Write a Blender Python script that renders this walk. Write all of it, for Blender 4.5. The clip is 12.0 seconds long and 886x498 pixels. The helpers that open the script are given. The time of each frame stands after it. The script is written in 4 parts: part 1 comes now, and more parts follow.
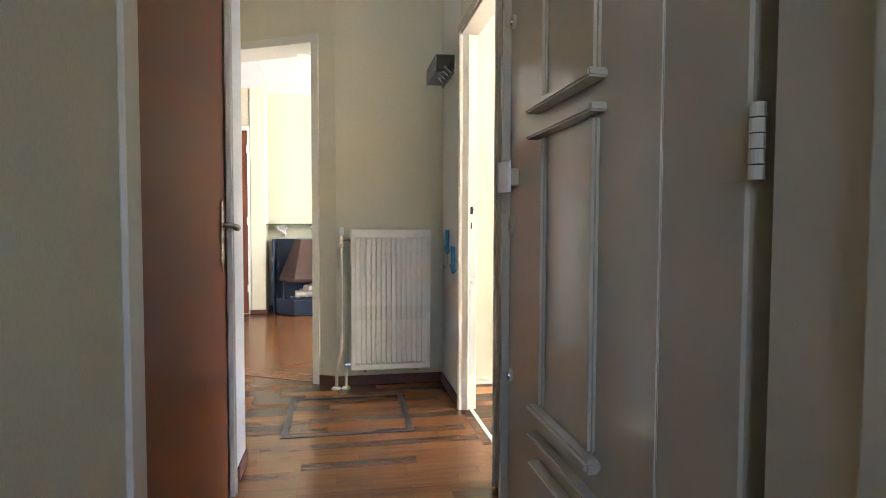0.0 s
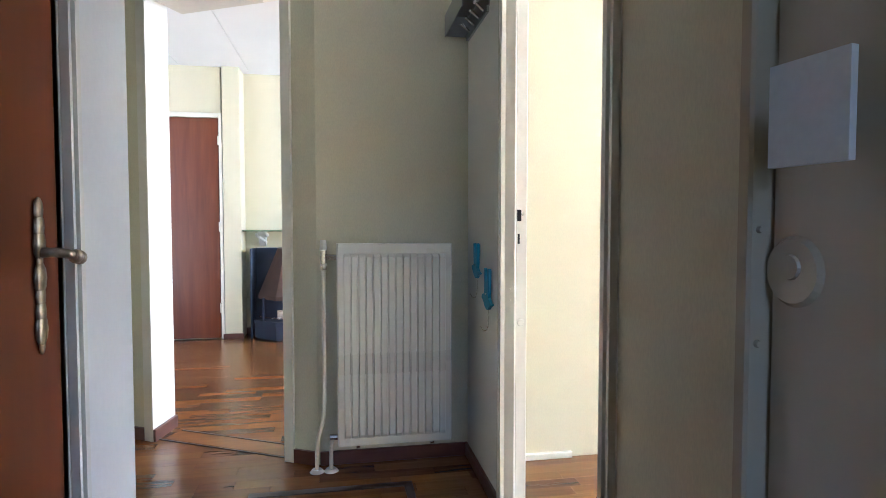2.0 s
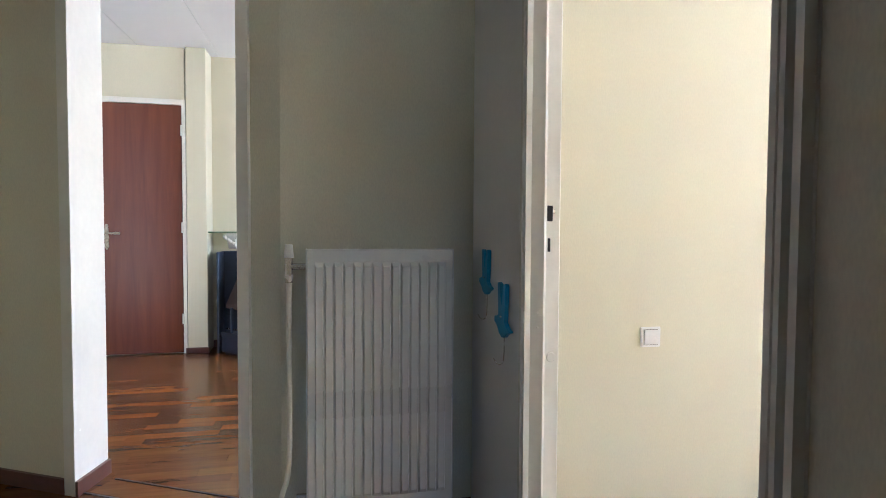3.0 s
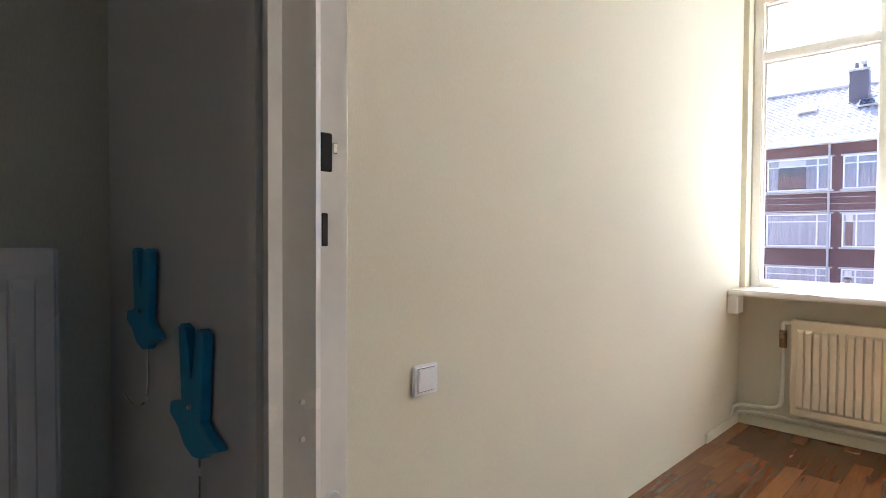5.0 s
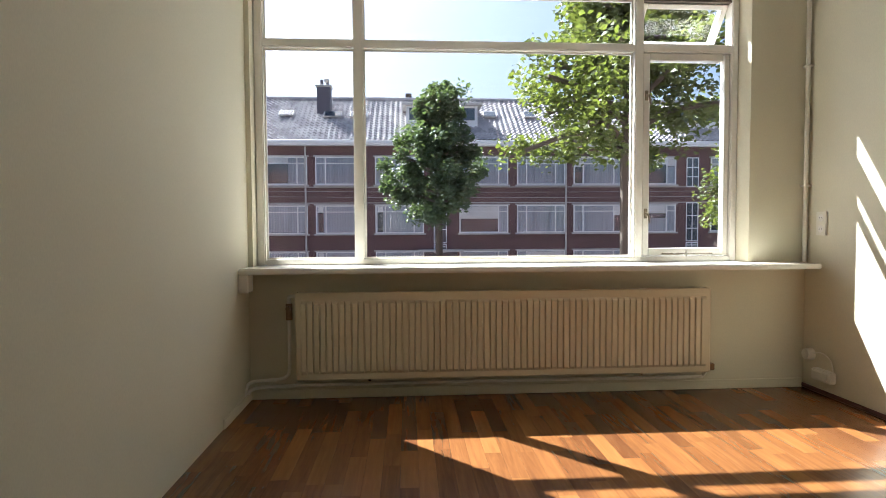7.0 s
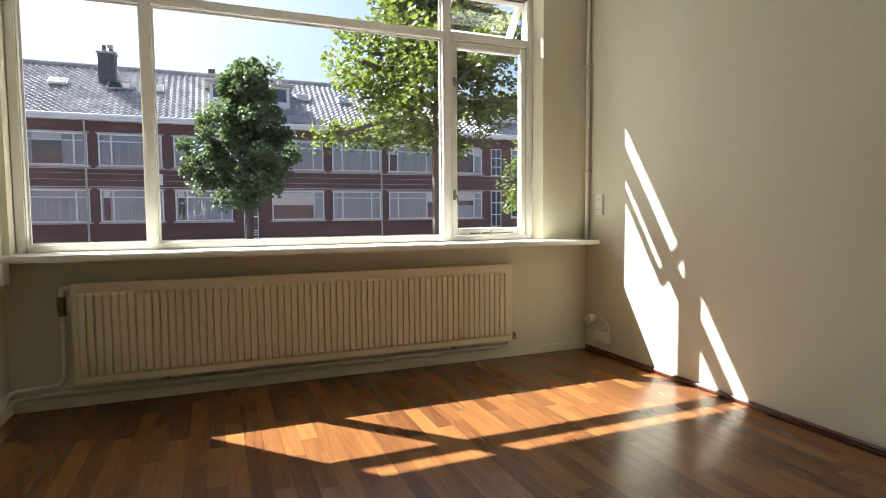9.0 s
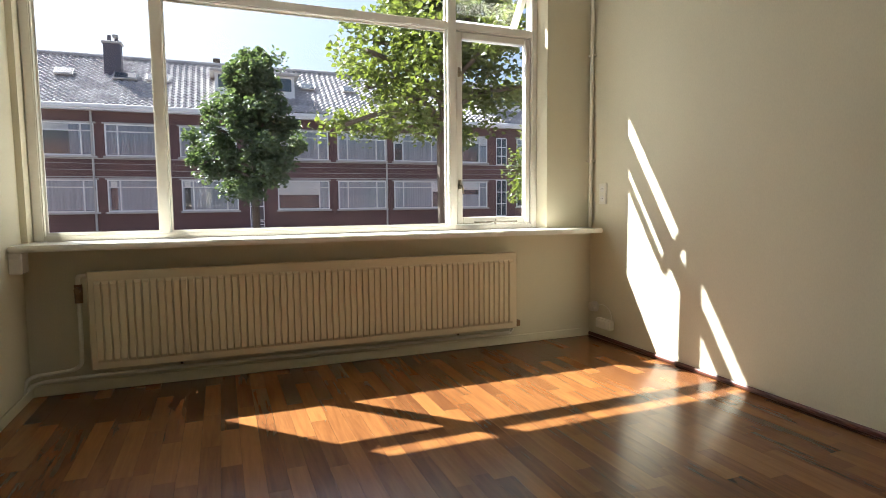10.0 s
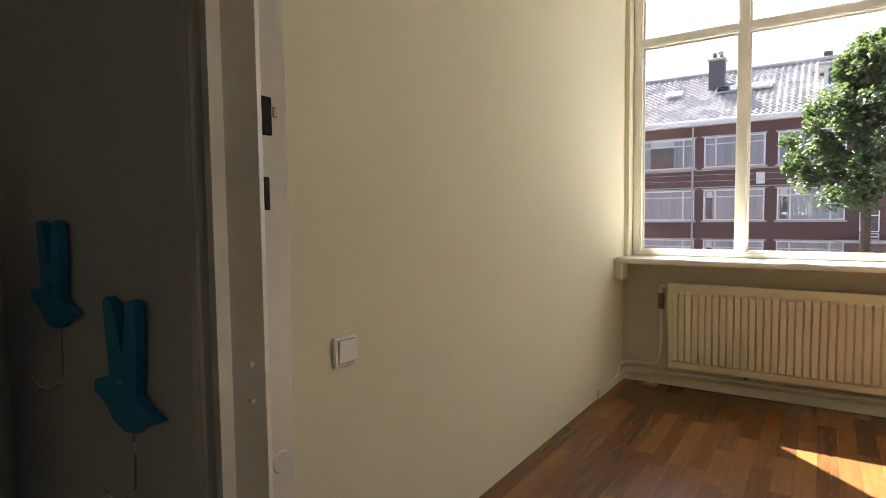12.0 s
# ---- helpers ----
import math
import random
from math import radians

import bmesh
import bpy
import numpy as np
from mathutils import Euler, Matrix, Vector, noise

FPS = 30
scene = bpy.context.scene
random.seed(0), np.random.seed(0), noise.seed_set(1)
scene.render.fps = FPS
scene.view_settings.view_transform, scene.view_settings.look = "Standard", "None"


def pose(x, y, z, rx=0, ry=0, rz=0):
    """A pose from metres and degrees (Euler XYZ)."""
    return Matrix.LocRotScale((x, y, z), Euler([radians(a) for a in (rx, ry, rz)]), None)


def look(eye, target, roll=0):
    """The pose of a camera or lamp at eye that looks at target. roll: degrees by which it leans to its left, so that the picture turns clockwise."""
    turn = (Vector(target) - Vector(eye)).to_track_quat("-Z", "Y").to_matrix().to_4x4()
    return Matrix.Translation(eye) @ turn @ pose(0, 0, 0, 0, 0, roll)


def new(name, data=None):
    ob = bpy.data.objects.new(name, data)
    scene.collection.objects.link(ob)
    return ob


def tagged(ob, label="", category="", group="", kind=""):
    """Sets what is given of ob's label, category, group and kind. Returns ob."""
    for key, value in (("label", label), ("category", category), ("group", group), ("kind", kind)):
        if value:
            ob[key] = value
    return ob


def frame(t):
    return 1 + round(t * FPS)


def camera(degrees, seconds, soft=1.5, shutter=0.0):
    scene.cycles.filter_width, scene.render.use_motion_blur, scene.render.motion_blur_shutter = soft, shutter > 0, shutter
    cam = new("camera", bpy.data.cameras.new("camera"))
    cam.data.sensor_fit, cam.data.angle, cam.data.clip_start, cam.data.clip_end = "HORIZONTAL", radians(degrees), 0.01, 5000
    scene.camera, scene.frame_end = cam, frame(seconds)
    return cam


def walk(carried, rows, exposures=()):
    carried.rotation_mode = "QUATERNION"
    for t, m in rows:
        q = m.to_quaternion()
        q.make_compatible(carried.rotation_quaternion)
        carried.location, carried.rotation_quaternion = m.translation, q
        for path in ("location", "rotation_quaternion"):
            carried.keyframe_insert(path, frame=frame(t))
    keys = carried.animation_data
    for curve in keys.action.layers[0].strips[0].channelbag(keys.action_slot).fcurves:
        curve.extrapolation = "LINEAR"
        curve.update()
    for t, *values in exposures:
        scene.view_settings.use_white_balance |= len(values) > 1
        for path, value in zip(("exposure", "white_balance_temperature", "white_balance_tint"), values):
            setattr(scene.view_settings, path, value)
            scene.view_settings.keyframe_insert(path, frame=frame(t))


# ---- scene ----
cam = camera(76.5, 12.0, soft=0.7)
PATH = [
    (0, (-0.656, -3.565, 1.056), (-0.306, -1.598, 0.966), 0.2),
    (0.5, (-0.654, -3.286, 1.035), (-0.305, -1.319, 0.948), 0.3),
    (1, (-0.655, -3.001, 1.044), (-0.306, -1.033, 0.953), 0.3),
    (1.5, (-0.616, -2.726, 1.062), (-0.265, -0.759, 0.98), 0.1),
    (2, (-0.585, -2.467, 1.094), (-0.232, -0.5, 1.01), -0.0),
    (2.5, (-0.585, -2.184, 1.094), (-0.22, -0.219, 1.011), 0.1),
    (2.7, (-0.571, -2.086, 1.092), (-0.198, -0.123, 1.014), 0.2),
    (4.3, (-0.427, -1.238, 1.085), (0.553, 0.504, 1.009), 0.5),
    (4.5, (-0.396, -1.164, 1.074), (0.726, 0.489, 1.003), 0.5),
    (5, (-0.299, -1.018, 1.039), (1.123, 0.387, 0.99), 0.3),
    (5.5, (-0.232, -0.936, 1.02), (1.457, 0.135, 0.986), -0.2),
    (6, (-0.187, -0.851, 1.017), (1.704, -0.201, 0.977), -0.0),
    (6.5, (-0.168, -0.841, 1.01), (1.816, -0.597, 0.952), -0.1),
    (7, (-0.124, -0.893, 0.981), (1.871, -1.017, 0.899), -0.3),
    (7.5, (-0.072, -0.942, 0.967), (1.878, -1.377, 0.873), -0.3),
    (7.7, (-0.059, -0.948, 0.964), (1.867, -1.474, 0.862), -0.2),
    (9.3, (-0.115, -0.888, 0.932), (1.73, -1.647, 0.794), -0.4),
    (9.5, (-0.138, -0.873, 0.927), (1.705, -1.636, 0.783), -0.4),
    (10, (-0.146, -0.891, 0.941), (1.708, -1.621, 0.773), -0.5),
    (10.5, (-0.16, -0.916, 0.945), (1.778, -1.379, 0.778), -0.5),
    (11, (-0.232, -0.903, 0.945), (1.761, -0.857, 0.79), -0.5),
    (11.5, (-0.289, -0.946, 1.0), (1.61, -0.34, 0.843), -0.8),
    (12, (-0.358, -1.0, 1.018), (1.295, 0.12, 0.898), -0.7),
]
walk(cam, [(t, look(eye, target, roll)) for t, eye, target, roll in PATH],
     exposures=[(0.0, 5.82, 5350, 11), (1.0, 5.8, 5000, 11), (2.0, 5.48, 4800, 10), (2.5, 5.2, 4800, 10), (3.4, 4.65, 4900, 14), (4.3, 4.26, 4850, 17), (5.0, 3.98, 5000, 16), (5.5, 3.38, 5150, 16), (6.5, 2.64, 5350, 13), (7.5, 2.32, 5400, 8), (9.5, 2.44, 5550, 8), (11.0, 2.46, 5700, 8), (11.5, 2.6, 5700, 9), (12.0, 3.1, 5850, 11)])

# ---- light ----
SUN_TO = Vector((0.83, 0.79, 1.31)).normalized()      # towards the sun
sun_elev = math.asin(SUN_TO.z)
world = bpy.data.worlds.new("sky")
scene.world = world
world.use_nodes = True
wn = world.node_tree
sky = wn.nodes.new("ShaderNodeTexSky")
sky.sky_type = 'NISHITA'
sky.sun_disc = False
sky.sun_elevation = sun_elev
sky.sun_rotation = math.atan2(SUN_TO.x, SUN_TO.y)
sky.air_density, sky.dust_density, sky.ozone_density = 1.0, 6.0, 1.0
wn.nodes["Background"].inputs["Strength"].default_value = 0.045
wn.links.new(sky.outputs[0], wn.nodes["Background"].inputs[0])

sun_data = bpy.data.lights.new("sun", 'SUN')
sun_data.energy, sun_data.angle, sun_data.color = 5.0, radians(0.55), (1.0, 0.93, 0.82)
sun = new("sun", sun_data)
sun.matrix_world = look(SUN_TO * 60, (0, 0, 0))


def opening_light(name, eye, target, w, h, watts, color=(0.92, 0.96, 1.0)):
    """Area lamp standing in for sky light entering through an opening."""
    d = bpy.data.lights.new(name, 'AREA')
    d.shape, d.size, d.size_y, d.energy, d.color = 'RECTANGLE', w, h, watts, color
    ob = new(name, d)
    ob.matrix_world = look(eye, target)
    return ob


opening_light("bedroom_window_light", (3.40, -1.45, 1.58), (2.0, -1.45, 1.38), 2.7, 1.5, 1.35)
opening_light("living_window_light", (3.40, 1.9, 1.58), (2.0, 1.9, 1.38), 2.5, 1.5, 5.2, (0.97, 0.98, 1.0))
# unseen fill lamp behind the camera, added to brighten the near hall
opening_light("landing_fill_light", (-0.62, -4.72, 1.75), (-0.62, -3.0, 1.3), 0.6, 0.9, 0.03, (1.0, 0.92, 0.8))


# ---- materials ----
def mat(name, color, rough=0.6, metal=0.0, var=0.06, scale=6.0, bump=0.0, bscale=120.0, fine=0.04, stretch=(1, 1, 1), coat=0.0, rand=0.0, spec=0.5, dirt=None):
    """Base colour varied at two scales, with fine relief."""
    m = bpy.data.materials.new(name)
    m.use_nodes = True
    t = m.node_tree
    b = t.nodes["Principled BSDF"]
    tc = t.nodes.new("ShaderNodeTexCoord")
    mp = t.nodes.new("ShaderNodeMapping")
    mp.inputs["Scale"].default_value = stretch
    t.links.new(tc.outputs["Object"], mp.inputs[0])
    n1 = t.nodes.new("ShaderNodeTexNoise")
    n1.inputs["Scale"].default_value, n1.inputs["Detail"].default_value = scale, 5.0
    n2 = t.nodes.new("ShaderNodeTexNoise")
    n2.inputs["Scale"].default_value, n2.inputs["Detail"].default_value = bscale, 3.0
    t.links.new(mp.outputs[0], n1.inputs["Vector"])
    t.links.new(mp.outputs[0], n2.inputs["Vector"])

    def rng(src, lo, hi):
        r = t.nodes.new("ShaderNodeMapRange")
        r.inputs["From Min"].default_value, r.inputs["From Max"].default_value = 0.25, 0.75
        r.inputs["To Min"].default_value, r.inputs["To Max"].default_value = lo, hi
        t.links.new(src, r.inputs["Value"])
        return r.outputs[0]

    def mul(a, c):
        x = t.nodes.new("ShaderNodeMath")
        x.operation = 'MULTIPLY'
        t.links.new(a, x.inputs[0])
        t.links.new(c, x.inputs[1])
        return x.outputs[0]

    v = mul(rng(n1.outputs[0], 1 - var, 1 + var), rng(n2.outputs[0], 1 - fine, 1 + fine))
    if rand:
        oi = t.nodes.new("ShaderNodeObjectInfo")
        rr = t.nodes.new("ShaderNodeMapRange")
        rr.inputs["To Min"].default_value, rr.inputs["To Max"].default_value = 1 - rand, 1 + rand
        t.links.new(oi.outputs["Random"], rr.inputs["Value"])
        v = mul(v, rr.outputs[0])
    mix = t.nodes.new("ShaderNodeVectorMath")
    mix.operation = 'SCALE'
    mix.inputs[0].default_value = color
    t.links.new(v, mix.inputs["Scale"])
    t.links.new(mix.outputs[0], b.inputs["Base Color"])
    t.links.new(rng(n1.outputs[0], max(0.03, rough - 0.07), min(1, rough + 0.07)), b.inputs["Roughness"])
    b.inputs["Metallic"].default_value = metal
    b.inputs["Coat Weight"].default_value = coat
    b.inputs["Coat Roughness"].default_value = 0.12
    b.inputs["Specular IOR Level"].default_value = spec
    if bump:
        bp = t.nodes.new("ShaderNodeBump")
        bp.inputs["Strength"].default_value, bp.inputs["Distance"].default_value = bump, 0.002
        t.links.new(n2.outputs[0], bp.inputs["Height"])
        t.links.new(bp.outputs[0], b.inputs["Normal"])
    return m


def wood(name, dark, light, rough=0.35, along='X', ring=22.0, rand='object', coat=0.0, length=1.4, grain=(-0.10, 0.34), spread=0.70, relief=0.12):
    """Timber with grain along one axis; each piece takes its own tone."""
    m = bpy.data.materials.new(name)
    m.use_nodes = True
    t = m.node_tree
    b = t.nodes["Principled BSDF"]
    tc = t.nodes.new("ShaderNodeTexCoord")
    mp = t.nodes.new("ShaderNodeMapping")
    sc = {'X': (length, ring, ring), 'Y': (ring, length, ring), 'Z': (ring, ring, length)}[along]
    mp.inputs["Scale"].default_value = sc
    gp = t.nodes.new("ShaderNodeNewGeometry")
    t.links.new(gp.outputs["Position"], mp.inputs[0])
    oi = t.nodes.new("ShaderNodeObjectInfo")
    seed = oi.outputs["Random"] if rand == 'object' else gp.outputs["Random Per Island"]
    off = t.nodes.new("ShaderNodeMath")
    off.operation = 'MULTIPLY'
    off.inputs[1].default_value = 37.0
    t.links.new(seed, off.inputs[0])
    n1 = t.nodes.new("ShaderNodeTexNoise")
    n1.noise_dimensions = '4D'
    n1.inputs["Scale"].default_value, n1.inputs["Detail"].default_value, n1.inputs["Roughness"].default_value = 2.2, 7.0, 0.62
    n1.inputs["Distortion"].default_value = 0.5
    t.links.new(mp.outputs[0], n1.inputs["Vector"])
    t.links.new(off.outputs[0], n1.inputs["W"])
    add = t.nodes.new("ShaderNodeMath")
    add.operation = 'MULTIPLY_ADD'
    add.inputs[1].default_value = spread
    t.links.new(seed, add.inputs[0])
    sub = t.nodes.new("ShaderNodeMapRange")
    sub.inputs["From Min"].default_value, sub.inputs["From Max"].default_value = 0.28, 0.72
    sub.inputs["To Min"].default_value, sub.inputs["To Max"].default_value = grain
    t.links.new(n1.outputs[0], sub.inputs["Value"])
    t.links.new(sub.outputs[0], add.inputs[2])
    cr = t.nodes.new("ShaderNodeValToRGB")
    cr.color_ramp.elements[0].position, cr.color_ramp.elements[1].position = 0.0, 1.0
    cr.color_ramp.elements[0].color, cr.color_ramp.elements[1].color = (*dark, 1), (*light, 1)
    t.links.new(add.outputs[0], cr.inputs[0])
    t.links.new(cr.outputs[0], b.inputs["Base Color"])
    rr = t.nodes.new("ShaderNodeMapRange")
    rr.inputs["To Min"].default_value, rr.inputs["To Max"].default_value = rough - 0.5 * relief, rough + 0.8 * relief
    t.links.new(n1.outputs[0], rr.inputs["Value"])
    t.links.new(rr.outputs[0], b.inputs["Roughness"])
    b.inputs["Coat Weight"].default_value, b.inputs["Coat Roughness"].default_value = coat, 0.15
    bp = t.nodes.new("ShaderNodeBump")
    bp.inputs["Strength"].default_value, bp.inputs["Distance"].default_value = relief, 0.001
    t.links.new(n1.outputs[0], bp.inputs["Height"])
    t.links.new(bp.outputs[0], b.inputs["Normal"])
    return m


def glass_mat(name, tint=(1, 1, 1), rough=0.0):
    m = bpy.data.materials.new(name)
    m.use_nodes = True
    t = m.node_tree
    t.nodes.remove(t.nodes["Principled BSDF"])
    tr = t.nodes.new("ShaderNodeBsdfTransparent")
    tr.inputs[0].default_value = (*tint, 1)
    gl = t.nodes.new("ShaderNodeBsdfGlossy")
    gl.inputs["Roughness"].default_value = rough
    fr = t.nodes.new("ShaderNodeFresnel")
    fr.inputs["IOR"].default_value = 1.45
    mx = t.nodes.new("ShaderNodeMixShader")
    t.links.new(fr.outputs[0], mx.inputs[0])
    t.links.new(tr.outputs[0], mx.inputs[1])
    t.links.new(gl.outputs[0], mx.inputs[2])
    t.links.new(mx.outputs[0], t.nodes["Material Output"].inputs[0])
    return m


M_WALLPAPER = mat("beige_wallpaper", (0.68, 0.64, 0.475), 0.8, var=0.03, scale=2.5, bump=0.18, bscale=260, fine=0.06, stretch=(1, 1, 0.35))
M_ROOMPAPER = mat("cream_wallpaper", (0.675, 0.625, 0.458), 0.8, var=0.025, scale=2.0, bump=0.15, bscale=240, fine=0.04, stretch=(1, 1, 0.35))
M_CEIL = mat("white_ceiling_board", (0.82, 0.82, 0.82), 0.9, var=0.02, scale=3, bump=0.3, bscale=300)
M_GLOSS = mat("white_gloss_paint", (0.80, 0.765, 0.67), 0.22, var=0.03, scale=5, bump=0.15, bscale=40, fine=0.02)
M_CREAMGLOSS = mat("cream_gloss_paint", (0.53, 0.455, 0.335), 0.12, var=0.04, scale=4, bump=0.12, bscale=18, fine=0.02)
M_RAD = mat("radiator_enamel", (0.78, 0.76, 0.68), 0.3, var=0.02, scale=4, fine=0.01)
M_RAD2 = mat("aged_cream_enamel", (0.72, 0.63, 0.44), 0.35, var=0.03, scale=4, fine=0.01)
M_PIPE = mat("painted_pipe", (0.76, 0.72, 0.60), 0.35, var=0.03, scale=9)
M_BRASSV = mat("tarnished_brass", (0.25, 0.16, 0.09), 0.4, 0.8, var=0.2, scale=30)
M_CHROME = mat("worn_chrome", (0.6, 0.58, 0.55), 0.25, 1.0, var=0.08, scale=30)
M_STEEL = mat("brushed_steel", (0.33, 0.32, 0.31), 0.35, 0.9, var=0.08, scale=8, stretch=(1, 12, 1))
M_ANTIQUE = mat("antique_bronze", (0.40, 0.34, 0.24), 0.35, 0.9, var=0.35, scale=60)
M_BLUE = mat("blue_painted_wood", (0.03, 0.28, 0.50), 0.45, var=0.12, scale=40)
M_WHITEPL = mat("white_plastic", (0.80, 0.79, 0.76), 0.35, var=0.02, scale=20)
M_DARKSTRIP = mat("dark_inlay_strip", (0.055, 0.035, 0.035), 0.35, var=0.15, scale=20)
M_BASE = mat("dark_red_baseboard", (0.12, 0.045, 0.03), 0.35, var=0.2, scale=12, stretch=(0.5, 4, 4))
M_BLACK = mat("dark_slot", (0.02, 0.015, 0.012), 0.8, var=0.3, scale=60)
M_FIREBLUE = mat("dark_blue_grey_steel", (0.035, 0.045, 0.075), 0.45, 0.3, var=0.15, scale=10)
M_HOOD = mat("brown_copper_hood", (0.12, 0.075, 0.06), 0.42, 0.5, var=0.15, scale=7)
M_LOG = mat("birch_log", (0.45, 0.38, 0.30), 0.85, var=0.4, scale=25, bump=0.6, bscale=60)
M_PLASTER = mat("plaster_white", (0.78, 0.75, 0.68), 0.6, var=0.05, scale=20)
M_FLOORBASE = mat("floor_joint", (0.03, 0.015, 0.01), 0.7, var=0.2, scale=20)
M_PARQUET = wood("merbau_parquet", (0.036, 0.0075, 0.0045), (0.365, 0.160, 0.043), 0.25, 'X', 20.0, 'object', 0.06, 1.6, (0.08, 0.34), 0.37, 0.03)
M_PARQUET_J = wood("merbau_parquet_joined", (0.036, 0.0075, 0.0045), (0.365, 0.160, 0.043), 0.25, 'X', 20.0, 'island', 0.06, 1.6, (0.08, 0.34), 0.37, 0.03)
M_DOORWOOD = wood("mahogany_veneer", (0.085, 0.020, 0.008), (0.215, 0.062, 0.020), 0.30, 'Z', 7.0, 'object', 0.0, 0.5)
M_DOORWOOD.node_tree.nodes["Principled BSDF"].inputs["Specular IOR Level"].default_value = 0.25
M_GLASS = glass_mat("window_glass")
M_GLASSGREEN = glass_mat("green_edge_glass", (0.75, 0.92, 0.85))
M_BRICK = mat("dark_red_brick", (0.125, 0.068, 0.062), 0.85, var=0.25, scale=0.8, bump=0.5, bscale=14, fine=0.3, stretch=(1, 1, 3))
M_STONEBAND = mat("grey_concrete_band", (0.42, 0.40, 0.37), 0.8, var=0.12, scale=2)
M_TILE = mat("grey_glazed_pantile", (0.37, 0.355, 0.35), 0.28, var=0.10, scale=1.2, bscale=9, fine=0.10)
M_ASPHALT = mat("asphalt", (0.05, 0.05, 0.052), 0.9, var=0.2, scale=0.5, bscale=30, fine=0.2)
M_PAVE = mat("grey_paving", (0.26, 0.25, 0.24), 0.9, var=0.2, scale=1.0, bscale=12, fine=0.2)
M_HPAINT = mat("white_facade_paint", (0.72, 0.72, 0.70), 0.5, var=0.08, scale=2)
# opaque and reflecting; its dark base stands in for unlit rooms behind glass
M_PANE = mat("unlit_room_pane", (0.05, 0.06, 0.07), 0.06, var=0.5, scale=0.7, spec=1.0)
M_CURTAIN = mat("net_curtain", (0.40, 0.43, 0.47), 0.7, var=0.2, scale=1.5, bscale=25, fine=0.25, stretch=(1, 6, 0.2))
M_CHIM = mat("grey_chimney_brick", (0.11, 0.10, 0.115), 0.8, var=0.2, scale=3)
M_PANELW = mat("white_satin_panel", (0.66, 0.64, 0.60), 0.38, var=0.025, scale=3, bump=0.1, bscale=60, fine=0.02)
M_BARK = mat("grey_brown_bark", (0.10, 0.08, 0.06), 0.9, var=0.3, scale=8, bump=0.8, bscale=30)


def leaf_mat(name, col):
    m = mat(name, col, 0.5, var=0.35, scale=1.3, fine=0.25, bscale=9)
    t = m.node_tree
    b = t.nodes["Principled BSDF"]
    tl = t.nodes.new("ShaderNodeBsdfTranslucent")
    tl.inputs[0].default_value = (col[0] * 2.2, col[1] * 2.1, col[2] * 1.0, 1)
    mx = t.nodes.new("ShaderNodeMixShader")
    mx.inputs[0].default_value = 0.33
    t.links.new(b.outputs[0], mx.inputs[1])
    t.links.new(tl.outputs[0], mx.inputs[2])
    t.links.new(mx.outputs[0], t.nodes["Material Output"].inputs[0])
    return m


M_LEAF1 = leaf_mat("dark_green_leaf", (0.066, 0.098, 0.050))
M_LEAF2 = leaf_mat("yellow_green_leaf", (0.100, 0.130, 0.033))


# ---- building helpers ----
def empty(name, x=0, y=0, z=0, label="", category="", group="", kind=""):
    ob = new(name)
    ob.location = (x, y, z)
    ob.empty_display_size = 0.1
    bpy.context.view_layer.update()
    return tagged(ob, label, category, group, kind)


def part(name, bm, material, parent=None, label="", smooth=False):
    """One bmesh as one mesh object, under a thing or a part (world coordinates)."""
    me = bpy.data.meshes.new(name)
    bm.to_mesh(me)
    bm.free()
    me.materials.append(material)
    if smooth:
        for p in me.polygons:
            p.use_smooth = True
    ob = new(name, me)
    if parent is not None:
        ob.parent = parent
        ob.matrix_parent_inverse = Matrix.Translation(parent.location).inverted()
    if label:
        ob["label"] = label
    return ob


def box(x0, x1, y0, y1, z0, z1, bev=0.0, bm=None, m=None, seg=1):
    """A box between two corners, added to bm, with rounded edges."""
    bm = bm or bmesh.new()
    r = bmesh.ops.create_cube(bm, size=1.0)
    vs = r["verts"]
    for v in vs:
        v.co = Vector((x0 + (v.co.x + 0.5) * (x1 - x0), y0 + (v.co.y + 0.5) * (y1 - y0), z0 + (v.co.z + 0.5) * (z1 - z0)))
    if bev:
        es = list({e for v in vs for e in v.link_edges})
        rb = bmesh.ops.bevel(bm, geom=es, offset=bev, segments=seg, affect='EDGES')
        vs = list({v for f in rb["faces"] for v in f.verts} | {v for v in vs if v.is_valid})
    if m is not None:
        bmesh.ops.transform(bm, matrix=m, verts=vs)
    return bm


def prism(pts, z0, z1, bm=None):
    """An upright block over a plan polygon."""
    bm = bm or bmesh.new()
    lo = [bm.verts.new((x, y, z0)) for x, y in pts]
    hi = [bm.verts.new((x, y, z1)) for x, y in pts]
    n = len(pts)
    bm.faces.new(lo[::-1])
    bm.faces.new(hi)
    for i in range(n):
        bm.faces.new((lo[i], lo[(i + 1) % n], hi[(i + 1) % n], hi[i]))
    bmesh.ops.recalc_face_normals(bm, faces=bm.faces)
    return bm


def extrude(profile, origin, u, v, w, length, bm=None):
    """A profile in the (u, v) plane drawn along w."""
    bm = bm or bmesh.new()
    o, u, v, w = (Vector(q) for q in (origin, u, v, w))
    a = [bm.verts.new(o + u * p + v * q) for p, q in profile]
    b = [bm.verts.new(o + u * p + v * q + w * length) for p, q in profile]
    n = len(profile)
    fs = [bm.faces.new(a), bm.faces.new(b[::-1])]
    for i in range(n):
        fs.append(bm.faces.new((a[i], b[i], b[(i + 1) % n], a[(i + 1) % n])))
    bmesh.ops.recalc_face_normals(bm, faces=fs)
    return bm


